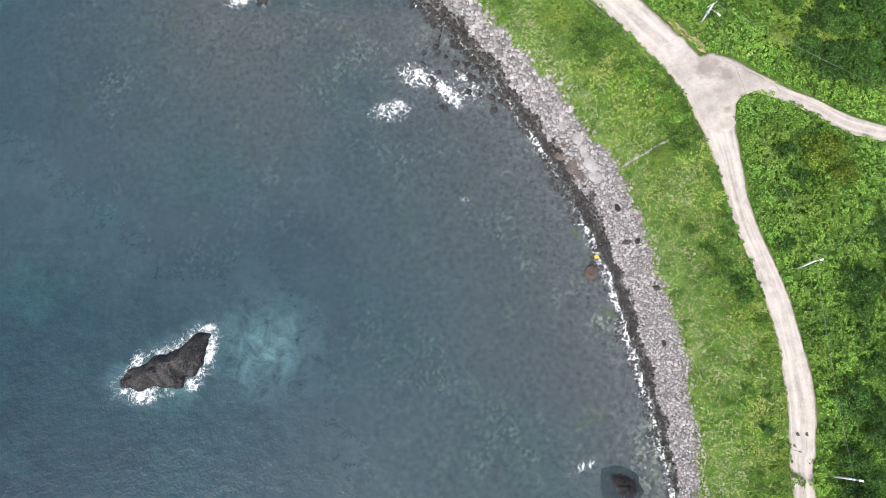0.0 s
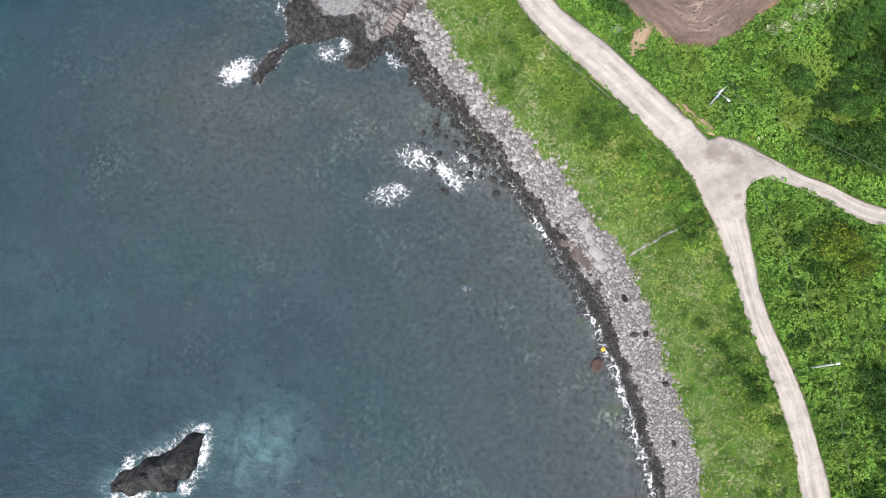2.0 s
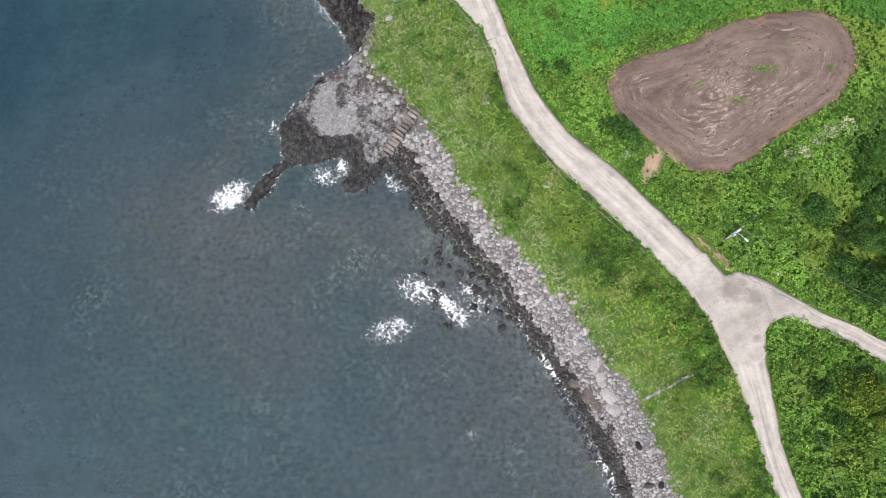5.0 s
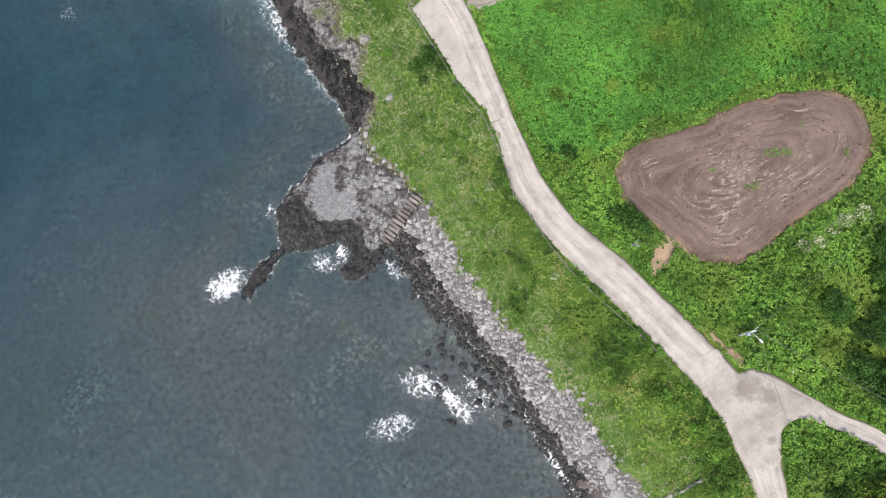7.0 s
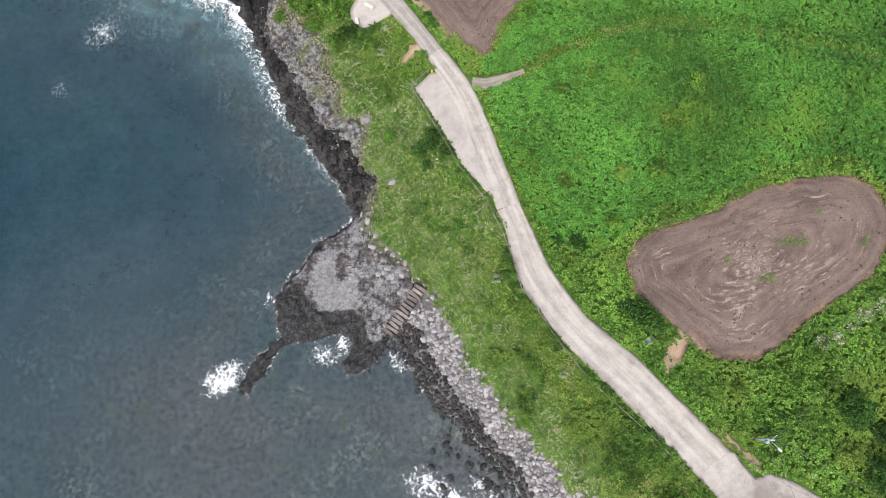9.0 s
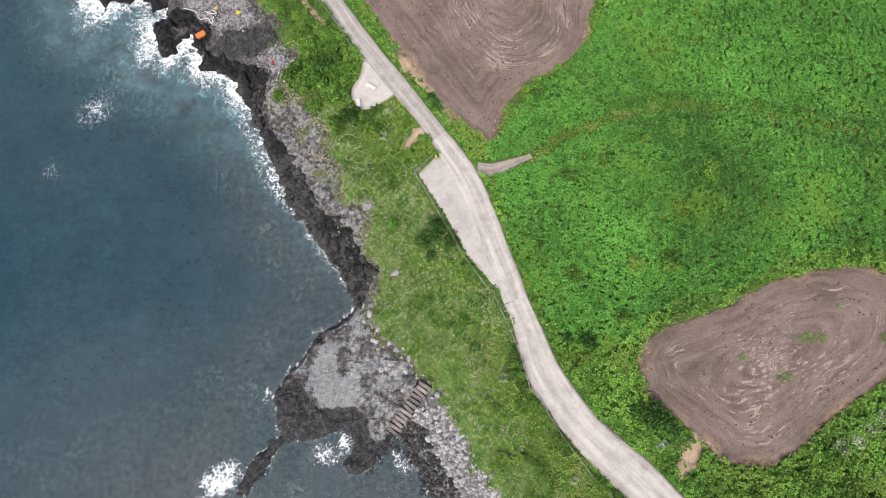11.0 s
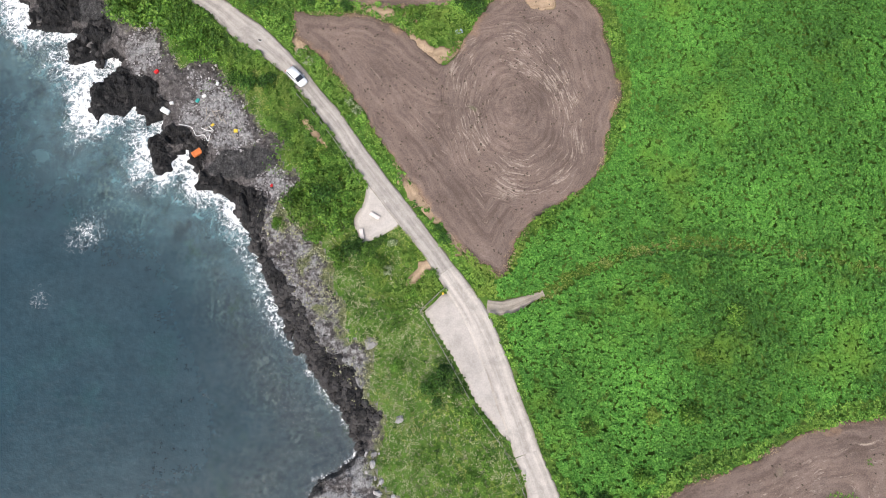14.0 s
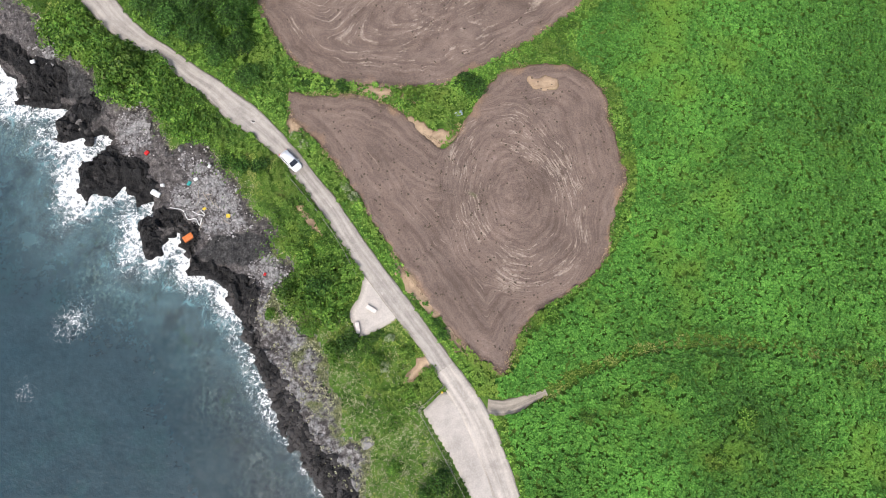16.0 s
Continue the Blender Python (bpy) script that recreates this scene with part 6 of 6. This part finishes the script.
def car(x, y, turn):
    root = thing("car", "white compact car on the narrow coast road", "car", at=pose(x, y, at(x, y) + 0.11, 0, 0, turn))
    # body: a row of rings along its length, nose at +x
    rows = [(-1.98, 0.62, 0.42, 0.86), (-1.9, 0.80, 0.28, 1.0), (-1.2, 0.87, 0.24, 1.02), (0.0, 0.88, 0.24, 0.98), (1.0, 0.87, 0.24, 0.95), (1.65, 0.82, 0.26, 0.84), (1.98, 0.60, 0.40, 0.66)]
    bm, rings = bmesh.new(), []
    for px, w, lo, hi in rows:
        rings.append([bm.verts.new((px, sy * w * k, lo + (hi - lo) * h)) for sy, k, h in
                      ((-1, 0.92, 0), (-1, 1, 0.35), (-1, 0.98, 0.75), (-1, 0.86, 1), (1, 0.86, 1), (1, 0.98, 0.75), (1, 1, 0.35), (1, 0.92, 0))])
    for a, b in zip(rings[:-1], rings[1:]):
        for k in range(8):
            bm.faces.new((a[k], a[(k + 1) % 8], b[(k + 1) % 8], b[k]))
    bm.faces.new(rings[0]), bm.faces.new(rings[-1][::-1])
    part("body", bm, M_PAINT, root)
    roof = [(-1.75, 0.66, 1.02), (-1.5, 0.66, 1.45), (-0.2, 0.68, 1.52), (0.42, 0.66, 1.42), (1.12, 0.70, 0.96)]
    bm, rings = bmesh.new(), []
    for px, w, hz in roof:
        rings.append([bm.verts.new((px, -w - 0.08, 0.92)), bm.verts.new((px, -w, hz)), bm.verts.new((px, w, hz)), bm.verts.new((px, w + 0.08, 0.92))])
    for a, b in zip(rings[:-1], rings[1:]):
        for k in range(4):
            bm.faces.new((a[k], a[(k + 1) % 4], b[(k + 1) % 4], b[k]))
    bm.faces.new(rings[0]), bm.faces.new(rings[-1][::-1])
    part("cabin", bm, M_PAINT, root)

    def pane(name, corners):
        b2 = bmesh.new()
        f = b2.faces.new([b2.verts.new(c) for c in corners])
        got = bmesh.ops.extrude_face_region(b2, geom=[f])
        f.normal_update()
        bmesh.ops.translate(b2, verts=[v for v in got["geom"] if isinstance(v, bmesh.types.BMVert)], vec=Vector((0, 0, 0.025)))
        part(name, b2, M_GLASS, root, "dark glass", sharp=True)

    pane("windscreen", [(0.46, -0.6, 1.415), (0.46, 0.6, 1.415), (1.10, 0.64, 0.985), (1.10, -0.64, 0.985)])
    pane("rear_window", [(-1.54, -0.56, 1.42), (-1.54, 0.56, 1.42), (-1.76, 0.58, 1.06), (-1.76, -0.58, 1.06)])
    for s in (-1, 1):
        pane("side_window", [(-1.4, s * 0.685, 1.36), (0.35, s * 0.70, 1.34), (0.85, s * 0.77, 1.04), (-1.5, s * 0.765, 1.04)])
        part("wing_mirror", box(bmesh.new(), (0.14, 0.22, 0.14), pose(0.75, s * 0.98, 1.02), 0.04), M_PAINT, root)
        part("headlight", box(bmesh.new(), (0.22, 0.34, 0.14), pose(1.78, s * 0.58, 0.70), 0.05), M_LAMP, root, "clear headlight")
        part("tail_light", box(bmesh.new(), (0.10, 0.22, 0.28), pose(-1.92, s * 0.66, 0.86), 0.03), M_RED, root, "red tail light")
        for px in (-1.22, 1.28):
            wheel = part("wheel", rod(bmesh.new(), (px, s * 0.66, 0.31), (px, s * 0.88, 0.31), 0.31, n=20), M_BLACK, root)
            part("rim", rod(bmesh.new(), (px, s * 0.86, 0.31), (px, s * 0.90, 0.31), 0.19, n=14), M_STEEL, wheel)


car(-36.6, 160.2, -47)


def cover_plate(x, y):
    root = thing("manhole_cover", "round dark iron manhole cover in the road", "manhole cover", at=pose(x, y, at(x, y) + 0.115))
    part("plate", rod(bmesh.new(), (0, 0, -0.03), (0, 0, 0.012), 0.3, n=24), M_IRON, root)
    part("frame", rod(bmesh.new(), (0, 0, -0.04), (0, 0, 0.004), 0.37, n=24), M_CONCRETE, root)


for x, y in ((41.8, -4.4), (43.1, -4.4), (-43.2, 167.6)):
    cover_plate(x, y)


def low_wall():
    root = thing("stone_wall", "low dry stone wall across the grass slope", "wall")
    r = random.Random(8)
    a, b = Vector((19.6, 38.8)), Vector((28.0, 43.2))
    n = 26
    for k in range(n):
        c = a.lerp(b, (k + 0.5) / n) + Vector((0, 0.08 * math.sin(k * 0.5)))
        ob = part_mesh("stone", SMALL_STONE[k % 5], root)
        ob.matrix_world = pose(c.x, c.y, at(c.x, c.y) + 0.3, 0, 0, 27 + 50 * r.random()) @ Matrix.Scale(0.42 + 0.2 * r.random(), 4)


for me in SMALL_STONE:
    me.materials.append(M_STONE)
low_wall()


# ---- washed up and left behind ----
def lump(name, x, y, z, size, mat, label, category, turn=0, bevel=0.06, seed=0):
    r = random.Random(seed + int(100 * abs(x)))
    bm = box(bmesh.new(), size, Matrix(), min(size) * 0.3)
    for v in bm.verts:
        v.co *= 1 + 0.14 * (r.random() - 0.5)
    me = bpy.data.meshes.new(name)
    bm.to_mesh(me), bm.free()
    me.materials.append(mat)
    ob = tagged(new(name, me), label, category)
    z = rock_top(x, y) + 0.4 * size[2] if y > 139 and x < -39 else z
    ob.matrix_world = pose(x, y, z, 8 * (r.random() - 0.5), 8 * (r.random() - 0.5), turn)


lump("fish_crate", -54.3, 149.3, 1.9, (1.7, 1.05, 0.6), M_ORANGE, "orange plastic fish crate stranded on black lava", "crate", 35)
lump("float", -61.5, 163.5, 2.5, (0.8, 0.6, 0.5), M_RED, "red plastic float washed onto the rocks", "float", 50)
lump("foam_block", -60.0, 156.8, 2.0, (1.6, 0.9, 0.6), M_WHITE, "white foam block wedged on the lava", "debris", -30)
lump("foam_block", -59.0, 158.2, 2.1, (0.7, 0.5, 0.4), M_WHITE, "small white foam block on the lava", "debris", 10)
lump("plastic_drum", -54.2, 158.1, 3.0, (0.8, 0.5, 0.4), M_TEAL, "teal plastic drum among grey pebbles", "debris", 60)
lump("foam_block", -52.9, 158.6, 3.1, (0.7, 0.5, 0.4), M_WHITE, "white foam piece among grey pebbles", "debris", 20)
lump("plastic_bag", -47.3, 152.3, 4.0, (0.7, 0.6, 0.35), M_YELLOW, "yellow plastic sack near the turf edge", "debris", 0)
lump("plastic_bag", -51.6, 153.9, 3.4, (0.6, 0.4, 0.3), M_YELLOW, "yellow plastic scrap on the pebbles", "debris", 40)
lump("foam_block", -82.7, 180.7, 2.6, (0.8, 0.6, 0.4), M_WHITE, "white foam block behind the lava", "debris", 15)
lump("foam_block", -50.6, 160.6, 4.0, (0.6, 0.5, 0.4), M_WHITE, "white foam scrap by the grass", "debris", 70)
lump("foam_block", -40.8, 142.4, 3.2, (0.5, 0.4, 0.3), M_RED, "red plastic scrap on the pebbles", "debris", 70)
lump("buoy", 14.9, 23.9, 0.75, (0.7, 0.6, 0.5), M_YELLOW, "pale yellow buoy on the dark stones", "buoy", 20)
lump("traffic_drum", 40.1, 57.9, at(40.1, 57.9) + 0.45, (0.6, 0.6, 0.7), M_ORANGE, "orange plastic drum on the verge", "drum", 0)
lump("sack", 41.3, 57.6, at(41.3, 57.6) + 0.3, (0.8, 0.5, 0.4), M_WHITE, "white sack lying on the verge", "sack", 20)
lump("tarpaulin_heap", 19.2, 77.6, at(19.2, 77.6) + 0.35, (2.0, 1.1, 0.7), M_STEEL, "heap of grey tarpaulin under a bush", "tarpaulin", 35)
lump("water_tank", -9.5, 167.6, at(-9.5, 167.6) + 0.35, (1.2, 0.8, 0.6), M_BLUE, "pale blue tank at the edge of the field", "tank", 20)
lump("marker_post", -13.0, 123.4, at(-13.0, 123.4) + 0.5, (0.3, 0.3, 0.8), M_YELLOW, "yellow marker post by the lay-by fence", "post", 0)
def rope(line, label):
    p = rounded([(x, y, rock_top(x, y) + 0.06) for x, y in line], step=0.3)
    bm = bmesh.new()
    for a, b in zip(p[:-1], p[1:]):
        rod(bm, a, b, 0.07, n=6)
    me = bpy.data.meshes.new("rope")
    bm.to_mesh(me), bm.free()
    me.materials.append(M_WHITE)
    tagged(new("rope", me), label, "rope")


rope([(-57.6, 154.4), (-55.6, 154.0), (-54.7, 152.5), (-53.2, 152.4), (-52.4, 151.2), (-52.0, 152.4)], "stranded white rope lying in a loop on the pebbles")
rope([(-53.7, 153.6), (-52.6, 153.0), (-51.4, 152.8), (-52.2, 153.6)], "short end of white rope on the pebbles")
rdrift = random.Random(12)
for k in range(9):
    x, y = -53 + 6 * rdrift.random(), 151 + 6 * rdrift.random()
    a = rdrift.random() * 3.1
    bm = rod(bmesh.new(), (-0.8, 0, 0), (0.2, 0.08, 0), 0.08, 0.07, 7)
    rod(bm, (0.2, 0.08, 0), (0.9, -0.02, 0.04), 0.07, 0.04, 7)
    me = bpy.data.meshes.new("driftwood")
    bm.to_mesh(me), bm.free()
    me.materials.append(M_DRIFT)
    tagged(new("driftwood", me), "bleached driftwood branch on the pebble beach", "driftwood", group="driftwood on the pebbles").matrix_world = pose(x, y, rock_top(x, y) + 0.05, 0, 0, math.degrees(a))
